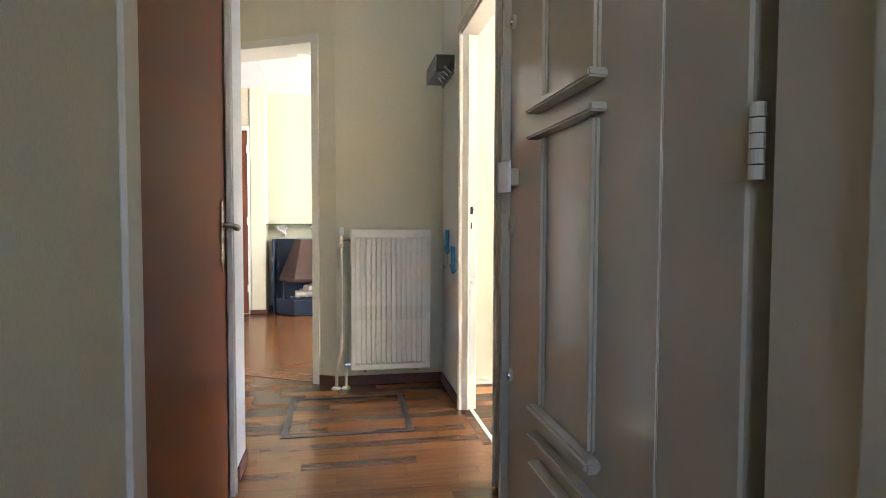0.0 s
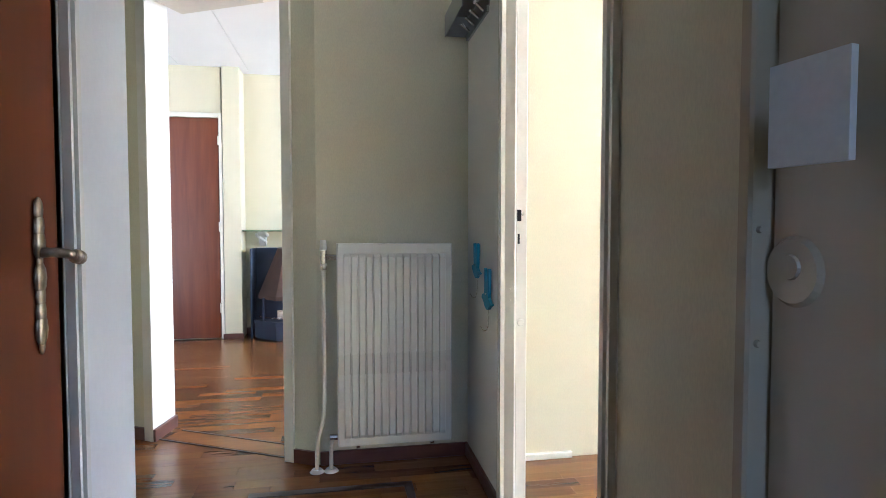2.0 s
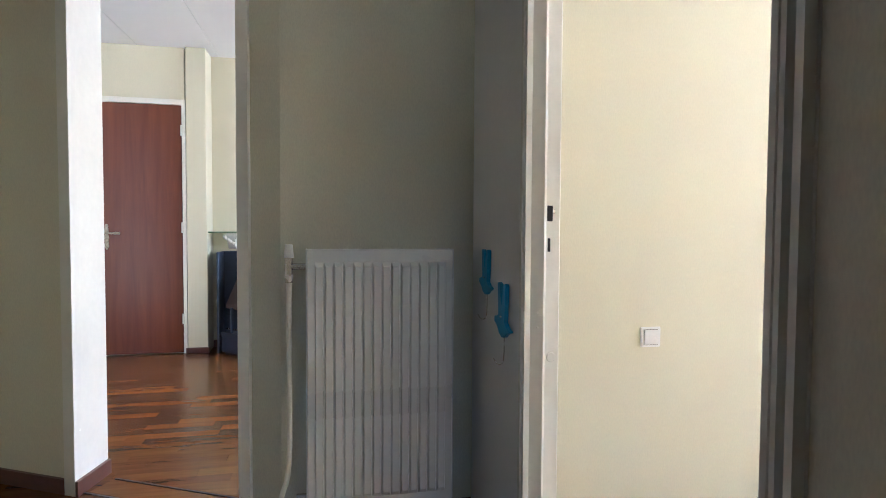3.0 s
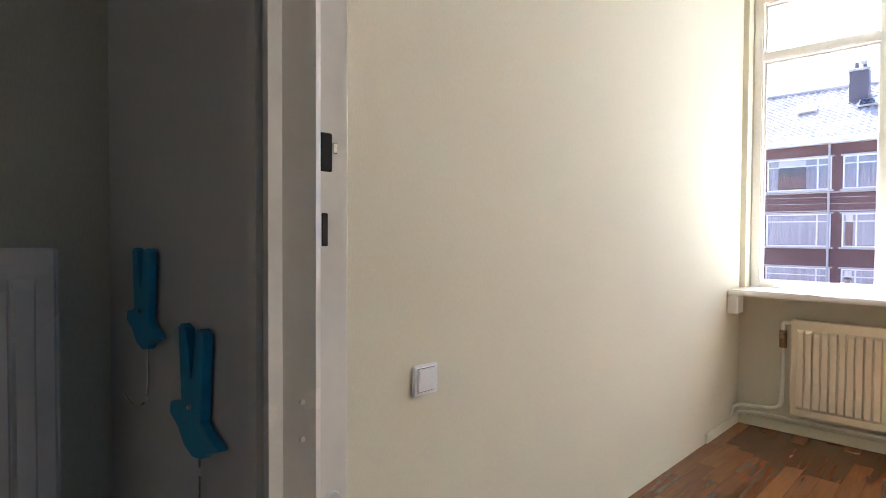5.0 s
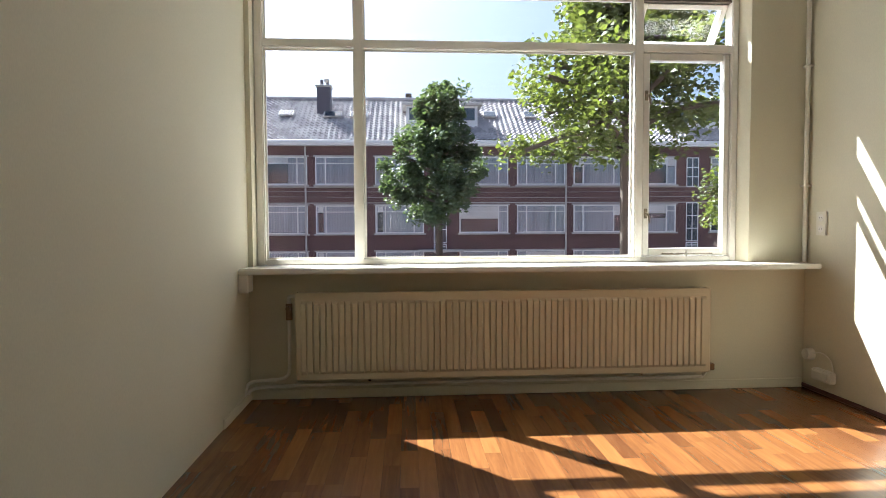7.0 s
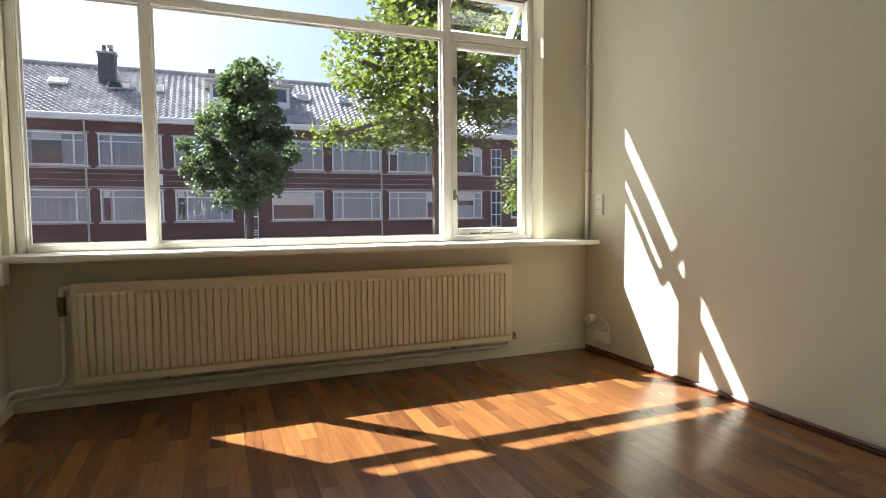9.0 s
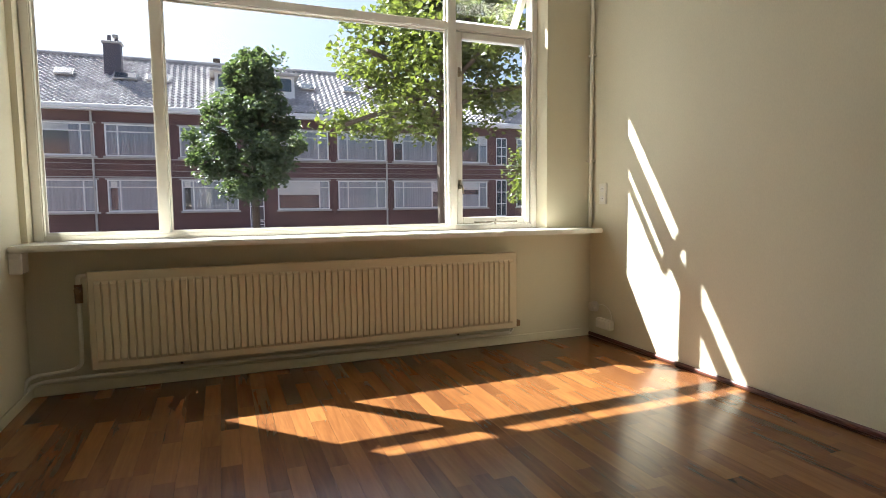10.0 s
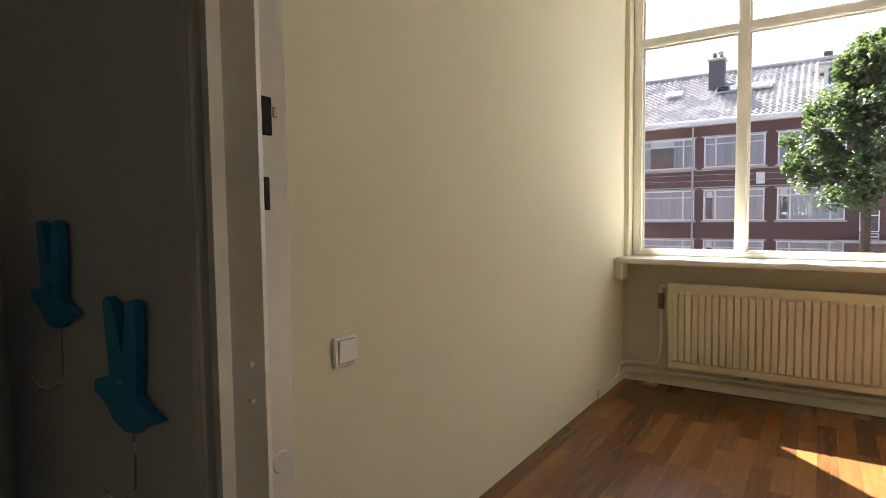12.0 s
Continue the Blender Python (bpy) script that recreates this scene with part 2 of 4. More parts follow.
def cyl(p, q, r, r2=None, seg=12, bm=None):
    """A round bar from p to q."""
    bm = bm or bmesh.new()
    p, q = Vector(p), Vector(q)
    d = q - p
    rot = d.to_track_quat('Z', 'Y').to_matrix().to_4x4()
    bmesh.ops.create_cone(bm, cap_ends=True, segments=seg, radius1=r, radius2=r if r2 is None else r2, depth=d.length,
                          matrix=Matrix.Translation((p + q) / 2) @ rot)
    return bm


def tube(points, r, seg=10, bm=None, round_by=3):
    """A bent pipe through points, with softened corners."""
    bm = bm or bmesh.new()
    pts = [Vector(p) for p in points]
    for _ in range(round_by):
        out = [pts[0]]
        for a, b in zip(pts, pts[1:]):
            out += [a.lerp(b, 0.25), a.lerp(b, 0.75)]
        pts = out + [pts[-1]]
    rings, up = [], Vector((0.31, 0.2, 0.93))
    for i, p in enumerate(pts):
        d = (pts[min(i + 1, len(pts) - 1)] - pts[max(i - 1, 0)]).normalized()
        side = d.cross(up).normalized()
        nn = side.cross(d).normalized()
        rings.append([bm.verts.new(p + (side * math.cos(a) + nn * math.sin(a)) * r) for a in (2 * math.pi * k / seg for k in range(seg))])
    for a, b in zip(rings, rings[1:]):
        for k in range(seg):
            bm.faces.new((a[k], a[(k + 1) % seg], b[(k + 1) % seg], b[k]))
    bm.faces.new(rings[0])
    bm.faces.new(rings[-1][::-1])
    bmesh.ops.recalc_face_normals(bm, faces=bm.faces)
    return bm


def ball(c, r, seg=10, bm=None, s=(1, 1, 1)):
    bm = bm or bmesh.new()
    bmesh.ops.create_uvsphere(bm, u_segments=seg, v_segments=max(6, seg // 2 + 2), radius=r, matrix=Matrix.Translation(c) @ Matrix.Diagonal((*s, 1)))
    return bm


def structure(name, bm, material, label):
    return tagged(part(name, bm, material), label, kind="structure")


# ---- setting: floor, walls, ceiling ----
H = 2.6                      # ceiling height
LX = -1.088                  # hall's door-side wall
WX = 3.1                     # street wall, inner face
RY = -3.27                   # bedroom's far side wall
BY = 0.008                    # bedroom's near side wall
floor = structure("floor", box(-3.3, 3.6, -4.9, 3.7, -0.2, -0.008), M_FLOORBASE, "reddish brown strip parquet floor with dark joints")
bm = bmesh.new()
for k in range(11):
    box(-3.3 + 0.61 * k, -3.3 + 0.61 * k + 0.605, -4.9, 3.7, H, H + 0.02, bm=bm)
box(-3.3, 3.4, -4.9, 3.7, H + 0.02, H + 0.15, bm=bm)
structure("ceiling", bm, M_CEIL, "flat white board ceiling with thin joints")

# street wall with two window openings
WO = 3.27                    # street wall, outer face
bm = box(WX, WO, -3.5, 3.7, -0.2, 0.75)
box(WX, WO, -3.5, 3.7, 2.38, H, bm=bm)
box(WX, WO, -0.02, 0.42, 0.75, 2.38, bm=bm)
box(WX, WO, 3.3, 3.7, 0.75, 2.38, bm=bm)
prism([(WX, -2.915), (3.18, -2.885), (WO, -2.885), (WO, -3.5), (WX, -3.5)], 0.75, 2.38, bm)
structure("wall_street", bm, M_ROOMPAPER, "cream papered outer wall under and beside the window")
structure("wall_bedroom_side", box(0.088, WX, RY - 0.15, RY, -0.2, H), M_ROOMPAPER, "plain cream papered side wall with sunlight on it")
structure("wall_bedroom_near", box(0.088, WX, BY, BY + 0.17, -0.2, H), M_ROOMPAPER, "plain cream papered bedroom wall with a light switch")

# hall wall with the bedroom doorway
JL, JR, HEAD = -0.485, -1.375, 2.11
bm = box(0.0, 0.088, JL + 0.03, 0.12, -0.2, H)
box(0.0, 0.088, JR - 0.03, JL + 0.03, HEAD + 0.03, H, bm=bm)
box(-0.045, 0.088, -4.6, JR - 0.03, -0.2, H, bm=bm)
structure("wall_hall_doorway", bm, M_WALLPAPER, "beige papered hall wall with an open doorway")
structure("wall_radiator", prism([(0.0, 0.12), (0.1, 0.12), (0.1, 0.3), (-0.62, 0.3), (-0.70, 0.12)], -0.2, H), M_WALLPAPER, "beige papered hall wall behind a radiator")

# slanting wall with the wide opening to the living room
D0 = Vector((-0.70, 0.12, 0))
DU = (Vector((-1.53, 0.56, 0)) - D0).normalized()     # along the wall
DN = Vector((DU.y, -DU.x, 0)) * -1                    # towards the living room
if DN.y < 0:
    DN = -DN
OA, OB, OTOP, OT = 0.155, 0.945, 2.235, 0.22


def slab(a, b, z0, z1, n0, n1, bm=None):
    """A block along the slanting wall from a to b, n0 to n1 deep."""
    q = [D0 + DU * a + DN * n0, D0 + DU * b + DN * n0, D0 + DU * b + DN * n1, D0 + DU * a + DN * n1]
    return prism([(p.x, p.y) for p in q], z0, z1, bm)


LB = D0 + DU * OB                                    # the far side of the opening
LC = LB + Vector((0.035, 0.215, 0))
LE, LF = D0 + DU * 1.85, D0 + DU * 1.85 + DN * OT


def side(inset, z0, z1, bm=None):
    """The wall beyond the opening; its reveal is not square to the wall."""
    return prism([(LB.x, LB.y), (LE.x, LE.y), (LF.x, LF.y), (LC.x, LC.y)], z0, z1, bm)


bm = slab(0.0, OA, -0.2, H, 0, OT)
side(0, -0.2, H, bm)
slab(OA, OB, OTOP, H, 0, OT, bm)
structure("wall_slanting", bm, M_WALLPAPER, "beige papered slanting wall with a wide opening")

# hall's other long wall with a brown door, open recess beyond it
DA, DB = -2.28, -1.335
bm = box(LX - 0.12, LX, DB, -1.016, -0.2, H)
box(LX - 0.12, LX, -4.6, DA, -0.2, H, bm=bm)
box(LX - 0.12, LX, DA, DB, 2.09, H, bm=bm)
structure("wall_hall_long", bm, M_WALLPAPER, "beige papered hall wall beside a brown door")
structure("wall_recess_end", box(-2.45, -2.33, -1.1, 1.2, -0.2, H), M_WALLPAPER, "plain beige wall closing the recess")
structure("wall_recess_back", box(-2.33, LX - 0.12, -1.13, -1.016, -0.2, H), M_WALLPAPER, "plain beige wall behind the brown door")
# out-of-view wall; its opening is added to let fill light into the hall
bm = box(-1.3, 0.1, -4.75, -4.6, -0.2, 1.27)
box(-1.3, 0.1, -4.75, -4.6, 2.23, H, bm=bm)
box(-1.3, -0.95, -4.75, -4.6, 1.27, 2.23, bm=bm)
box(-0.29, 0.1, -4.75, -4.6, 1.27, 2.23, bm=bm)
structure("wall_landing", bm, M_WALLPAPER, "plain wall of the landing")

# living room
structure("wall_living_far", box(-3.3, 3.1, 3.45, 3.6, -0.2, H), M_ROOMPAPER, "cream wall behind an open fireplace")
structure("wall_living_door", box(-3.3, -1.72, 3.24, 3.45, -0.2, H), M_ROOMPAPER, "cream wall round a brown door")
structure("pilaster", box(-1.70, -1.54, 3.2, 3.45, -0.2, H, 0.004), M_ROOMPAPER, "cream painted pilaster beside the fireplace")
structure("wall_living_end", box(-3.3, -3.15, 0.9, 3.3, -0.2, H), M_ROOMPAPER, "plain cream end wall")
structure("wall_living_near", box(-0.1, 0.1, 0.2, 0.3, -0.2, H), M_ROOMPAPER, "plain cream wall")

# wooden lining of the wide opening
bm = slab(OA - 0.035, OA + 0.012, 0, OTOP + 0.03, -0.016, OT + 0.016)
lining = empty("opening_trim", label="white gloss wooden lining round a wide opening", category="door frame", kind="structure")
part("jamb", bm, M_GLOSS, lining)
jq = [LB - DN * 0.014 - DU * 0.01, LB - DN * 0.014 + DU * 0.045, LB + DU * 0.045 + DN * 0.002, LB + DU * 0.004 + DN * 0.002, LC + DU * 0.004, LC - DU * 0.012]
part("jamb", prism([(p.x, p.y) for p in jq], 0, OTOP + 0.03), M_GLOSS, lining)
part("head", slab(OA + 0.012, OB - 0.012, OTOP - 0.02, OTOP + 0.03, -0.016, OT + 0.016), M_GLOSS, lining)

structure("wall_panel_doorway", box(-0.005, 0.0, JL + 0.044, 0.104, 0.062, H), M_PANELW, "white satin painted panel beside the doorway")
structure("wall_panel_hall", box(LX, LX + 0.005, DB + 0.05, -1.016, 0.062, H), M_PANELW, "white satin painted panel beside the brown door")

# ---- hall: trims and doors ----
def board(name, bm, label):
    return structure(name, bm, M_BASE, label)


board("baseboard_radiator", box(-0.69, -0.002, 0.104, 0.12, 0, 0.062, 0.003), "dark red-brown wooden baseboard")
board("baseboard_doorway", box(-0.016, 0.0, -0.44, 0.104, 0, 0.062, 0.003), "dark red-brown wooden baseboard")
board("baseboard_hall", box(LX, LX + 0.014, -1.2, -1.016, 0, 0.062, 0.003), "dark red-brown wooden baseboard")
board("baseboard_entry", box(-0.059, -0.045, -3.0, -1.47, 0, 0.062, 0.003), "dark red-brown wooden baseboard")
board("baseboard_slanting", slab(0.0, OA - 0.035, 0, 0.062, -0.014, 0), "dark red-brown wooden baseboard")
board("baseboard_recess", slab(OB + 0.05, 1.8, 0, 0.062, -0.014, 0), "dark red-brown wooden baseboard")
bq = [LB - DN * 0.014 - DU * 0.012, LC - DU * 0.014, LC - DU * 0.03, LB - DN * 0.014 - DU * 0.026]
board("baseboard_opening", prism([(p.x, p.y) for p in bq], 0, 0.062), "red-brown wooden baseboard")
board("baseboard_living", box(-1.54, 3.1, 3.436, 3.45, 0, 0.062, 0.003), "dark red-brown wooden baseboard")
board("baseboard_pilaster", box(-1.715, -1.526, 3.186, 3.2, 0, 0.05, 0.003), "dark red-brown wooden baseboard")
board("baseboard_bedroom", box(0.1, WX, RY, RY + 0.014, 0, 0.028, 0.008), "thin dark red-brown floor moulding")
structure("skirting_window", box(WX - 0.012, WX, RY + 0.014, BY, 0, 0.055, 0.003), M_ROOMPAPER, "cream painted skirting under the window")
structure("skirting_near_corner", box(2.62, WX - 0.012, BY - 0.012, BY, 0, 0.05, 0.003), M_ROOMPAPER, "short piece of cream painted skirting")
structure("skirting_near_door", box(0.12, 0.475, BY - 0.02, BY, 0, 0.03, 0.003), M_GLOSS, "short piece of white skirting")


def ridged(y, way, z0, z1, parent, x=0.0, out=-1):
    """A ridged architrave on an upright face x, going in the y direction way."""
    prof = [(0, 0), (0, 0.016), (0.010, 0.016), (0.012, 0.006), (0.016, 0.006), (0.018, 0.020), (0.026, 0.020), (0.028, 0.007), (0.032, 0.007), (0.034, 0.016), (0.045, 0.016), (0.045, 0)]
    return part("architrave", extrude(prof, (x, y, z0), (0, way, 0), (out, 0, 0), (0, 0, 1), z1 - z0), M_GLOSS, parent)


frame_b = empty("door_frame_1", 0.05, -0.93, 0, "white gloss wooden door frame with worn lock openings", "door frame", kind="structure")
ridged(JL + 0.043, -1, 0, HEAD + 0.03, frame_b)
bm = prism([(-0.010, JL + 0.010), (0.033, JL - 0.014), (0.040, JL - 0.012), (0.042, JL - 0.004), (0.042, JL + 0.03), (-0.010, JL + 0.03)], 0, HEAD)
part("jamb", bm, M_GLOSS, frame_b)
part("rebate", box(0.042, 0.086, JL, JL + 0.03, 0, HEAD, 0.003), M_GLOSS, frame_b)
part("jamb", box(-0.055, 0.046, JR - 0.03, JR + 0.001, 0, HEAD, 0.006, seg=2), M_GLOSS, frame_b)
part("rebate", box(0.046, 0.090, JR - 0.03, JR - 0.012, 0, HEAD, 0.003), M_GLOSS, frame_b)
ridged(JR - 0.012, -1, 0, HEAD + 0.03, frame_b, -0.047)
part("jamb_face", box(-0.047, -0.043, JR - 0.06, JR - 0.012, 0, HEAD + 0.03, 0.001), M_GLOSS, frame_b)
part("head", box(-0.010, 0.090, JR, JL, HEAD - 0.012, HEAD + 0.03, 0.003), M_GLOSS, frame_b)
part("head_moulding", box(-0.022, -0.010, JR - 0.04, JL + 0.04, HEAD + 0.004, HEAD + 0.045, 0.004), M_GLOSS, frame_b)
# openings are not cut: near-black blocks stand in for the shade inside
part("latch_opening", box(0.047, 0.063, JL - 0.0015, JL + 0.002, 1.109, 1.152, 0.0015), M_BLACK, frame_b, "worn latch opening with bare wood")
part("bolt_opening", box(0.049, 0.057, JL - 0.0015, JL + 0.002, 1.026, 1.063, 0.001), M_BLACK, frame_b, "narrow dark bolt opening")
part("plug", cyl((0.062, JL + 0.001, 0.735), (0.062, JL - 0.003, 0.735), 0.014, 0.012, 16), M_GLOSS, frame_b, "painted-over round plug")
part("wear_mark", box(0.064, 0.070, JL - 0.0015, JL + 0.002, 1.130, 1.142, 0.001), M_CHROME, frame_b)
for sz in (0.82, 0.86):
    part("screw", cyl((0.02, JL - 0.0055, sz), (0.02, JL - 0.009, sz), 0.003, seg=8), M_GLOSS, frame_b)
structure("threshold_strip", box(0.045, 0.068, JR + 0.002, JL - 0.002, 0.0, 0.006, 0.002), M_GLOSS, "worn white painted strip across the doorway floor")

# brown door in the long wall
d2 = empty("door_frame_2", LX, -1.74, 0, "white gloss frame with ridged edges round a brown door", "door frame", kind="structure")
prof = [(0, 0), (0, 0.030), (0.008, 0.030), (0.009, 0.016), (0.013, 0.016), (0.014, 0.030), (0.022, 0.030), (0.023, 0.016), (0.027, 0.016), (0.028, 0.030), (0.036, 0.030), (0.037, 0.015), (0.05, 0.015), (0.05, 0)]
part("jamb", box(LX - 0.06, LX + 0.001, DB, DB + 0.03, 0, 2.1, 0.001), M_GLOSS, d2)
ridged(DB + 0.004, 1, 0, 2.13, d2, LX + 0.002, 1)
part("jamb", extrude(prof, (LX + 0.012, DA - 0.03, 0), (-1, 0, 0), (0, 1, 0), (0, 0, 1), 2.1), M_GLOSS, d2)
part("casing", box(LX, LX + 0.014, DA - 0.085, DA - 0.002, 0, 2.13, 0.003), M_GLOSS, d2)
part("casing", box(LX, LX + 0.013, DA - 0.002, DB + 0.002, 2.075, 2.13, 0.003), M_GLOSS, d2)


def lever_handle(parent, face, y, z, out, along, tall):
    """An ornate lever on a long scrolled plate; out: away from the door; along: the way the lever points."""
    f, o, a = Vector(face), Vector(out), Vector(along)
    base = Vector((f.x, y, z)) if abs(o.x) > 0.5 else Vector((y, f.y, z))
    bm = bmesh.new()
    for k in range(9):
        s = -0.62 + k * 0.1125
        w = 0.009 + 0.010 * abs(math.sin(k * 1.9))
        ball(base + Vector((0, 0, s * tall)) + o * 0.004, w, 8, bm, (1.0 if abs(o.x) < .5 else 0.35, 0.35 if abs(o.x) < .5 else 1.0, 1.6))
    plate = part("handle_plate", bm, M_ANTIQUE, parent, "ornate bronze handle plate", True)
    bm = cyl(base + o * 0.002, base + o * 0.035, 0.009, 0.008, 12)
    tube([base + o * 0.030, base + o * 0.042 + a * 0.03, base + o * 0.038 + a * 0.06, base + o * 0.040 + a * 0.095], 0.0085, 8, bm, 2)
    for k in range(4):
        ball(base + o * 0.040 + a * (0.07 + 0.011 * k), 0.011 + 0.002 * (k % 2), 8, bm)
    part("lever", bm, M_ANTIQUE, plate, "", True)
    # near-black block painted in for the dark inside of the keyhole
    part("keyhole", box(base.x - .003, base.x + .003, base.y - .003, base.y + .003, z - 0.075, z - 0.06), M_BLACK, plate)


door2 = empty("door_2", LX - 0.05, -1.74, 0, "closed mahogany brown flush door with a bronze handle", "door")
part("leaf", box(LX - 0.047, LX - 0.005, DA + 0.004, DB - 0.004, 0.008, 2.085, 0.003), M_DOORWOOD, door2)
lever_handle(door2, (LX - 0.005, 0, 0), -1.412, 1.048, (1, 0, 0), (0.1, 0.35, -0.1), 0.258)
part("hinge", cyl((LX - 0.003, DA + 0.004, 0.28), (LX - 0.003, DA + 0.004, 0.36), 0.007), M_CHROME, door2)

# open front door, standing along the hall
FX = -0.180
fd = empty("front_door", -0.16, -2.48, 0, "open panelled front door in cream gloss paint", "door")
part("leaf", box(FX, FX + 0.042, -2.965, -1.992, 0.012, 2.10, 0.004), M_CREAMGLOSS, fd)


def moulding(y0, y1, z0, z1, out=0.022, bev=0.007):
    return part("moulding", box(FX - out, FX + 0.001, y0, y1, z0, z1, bev, seg=2), M_CREAMGLOSS, fd)


moulding(-2.60, -2.235, 1.324, 1.342, 0.040, 0.004)
moulding(-2.60, -2.235, 1.262, 1.280, 0.036, 0.004)
for z0, z1 in ((0.612, 1.262), (1.342, 1.98)):
    moulding(-2.300, -2.268, z0, z1, 0.016)
    moulding(-2.575, -2.530, z0, z1, 0.016)
    moulding(-2.530, -2.300, z0, z1, 0.003, 0.001)
moulding(-2.60, -2.245, 0.585, 0.612, 0.034)
moulding(-2.60, -2.245, 0.520, 0.540, 0.030, 0.004)
moulding(-2.60, -2.245, 0.30, 0.325, 0.020)
moulding(-2.595, -2.25, 1.98, 2.01, 0.030)
moulding(-2.785, -2.765, 0.012, 2.10, 0.005, 0.0025)
part("letter_flap", box(FX - 0.032, FX + 0.001, -2.56, -2.26, 0.425, 0.476, 0.005, seg=2), M_CREAMGLOSS, fd)
strip = part("edge_strip", box(-0.203, FX + 0.03, -1.991, -1.972, 0.02, 2.09, 0.003), M_CREAMGLOSS, fd, "painted security strip with screws")
for sz in (0.30, 0.62, 0.78, 0.98, 1.09, 1.38, 1.62):
    part("screw", cyl((-0.192, -1.991, sz), (-0.192, -1.9945, sz), 0.004, 0.003, 8), M_CREAMGLOSS, strip)
case = part("lock_case", prism([(-0.231, -2.046), (-0.2206, -2.113), (-0.2136, -2.112), (-0.224, -2.045)], 1.142, 1.226), M_WHITEPL, fd, "square white plastic plate on a stem")
part("stem", box(-0.218, FX, -2.080, -2.054, 1.16, 1.208, 0.004), M_CREAMGLOSS, case)
ros = part("lock_rosette", cyl((FX, -2.022, 1.052), (FX - 0.005, -2.022, 1.052), 0.033, 0.029, 24), M_CREAMGLOSS, fd, "painted-over round lock rosette", False)
part("key_cylinder", cyl((FX - 0.005, -2.022, 1.056), (FX - 0.008, -2.022, 1.056), 0.012, 0.011, 16), M_CREAMGLOSS, ros)
for z in (0.62, 1.62):
    r2 = part("lock_rosette", cyl((FX, -2.022, z), (FX - 0.008, -2.022, z), 0.022, 0.018, 20), M_CREAMGLOSS, fd)
    part("key_cylinder", cyl((FX - 0.008, -2.022, z), (FX - 0.012, -2.022, z), 0.008, 0.007, 12), M_CHROME, r2)
for zc in (0.30, 1.152, 1.86):
    hg = part("hinge", box(FX - 0.0018, FX + 0.001, -2.963, -2.918, zc - 0.044, zc + 0.044, 0.0006), M_CREAMGLOSS, fd, "painted butt hinge")
    for k in range(5):
        part("knuckle", cyl((FX - 0.004, -2.984, zc - 0.044 + k * 0.018), (FX - 0.004, -2.984, zc - 0.0275 + k * 0.018), 0.0095, seg=14), M_CREAMGLOSS, hg)
post = empty("front_door_frame", -0.1, -3.06, 0, "cream gloss wooden frame of the front door", "door frame", kind="structure")
part("post", box(-0.188, -0.05, -3.14, -3.008, 0, H, 0.008, seg=3), M_CREAMGLOSS, post)
part("stop", box(-0.110, -0.05, -3.008, -2.985, 0, 2.12, 0.002), M_CREAMGLOSS, post)
part("architrave", box(-0.205, -0.12, -3.22, -3.14, 0, H, 0.008, seg=2), M_CREAMGLOSS, post)
for sz in (0.5, 0.95):
    part("screw", cyl((-0.190, -3.05, sz), (-0.1865, -3.05, sz), 0.004, seg=8), M_CREAMGLOSS, post)
structure("wall_entry", box(-0.17, 0.0, -4.6, -3.22, -0.2, H), M_WALLPAPER, "plain beige wall by the front door")

# inlaid frame of a floor hatch
hatch = empty("floor_hatch", -0.63, -0.44, 0, "floor hatch outlined by a dark flush inlaid strip", "floor hatch")
for nm, b in (("strip", (-0.965, -0.300, -0.160, -0.122)), ("strip", (-0.965, -0.300, -0.765, -0.727))):
    part(nm, box(b[0], b[1], b[2], b[3], 0.0, 0.004, 0.001), M_DARKSTRIP, hatch)
part("strip", box(-0.965, -0.930, -0.727, -0.160, 0.0, 0.004, 0.001), M_DARKSTRIP, hatch)
part("strip", box(-0.335, -0.300, -0.727, -0.160, 0.0, 0.004, 0.001), M_DARKSTRIP, hatch)
sill_o = empty("opening_threshold", label="dark wooden threshold in the wide opening", category="threshold", kind="structure")
part("plank", slab(OA + 0.02, OB - 0.03, 0, 0.003, 0.03, 0.15), M_PARQUET, sill_o)
part("line", slab(OA + 0.0, OB - 0.012, 0, 0.004, 0.016, 0.026), M_DARKSTRIP, sill_o)
part("line", slab(OA + 0.0, OB - 0.03, 0, 0.004, 0.156, 0.166), M_DARKSTRIP, sill_o)


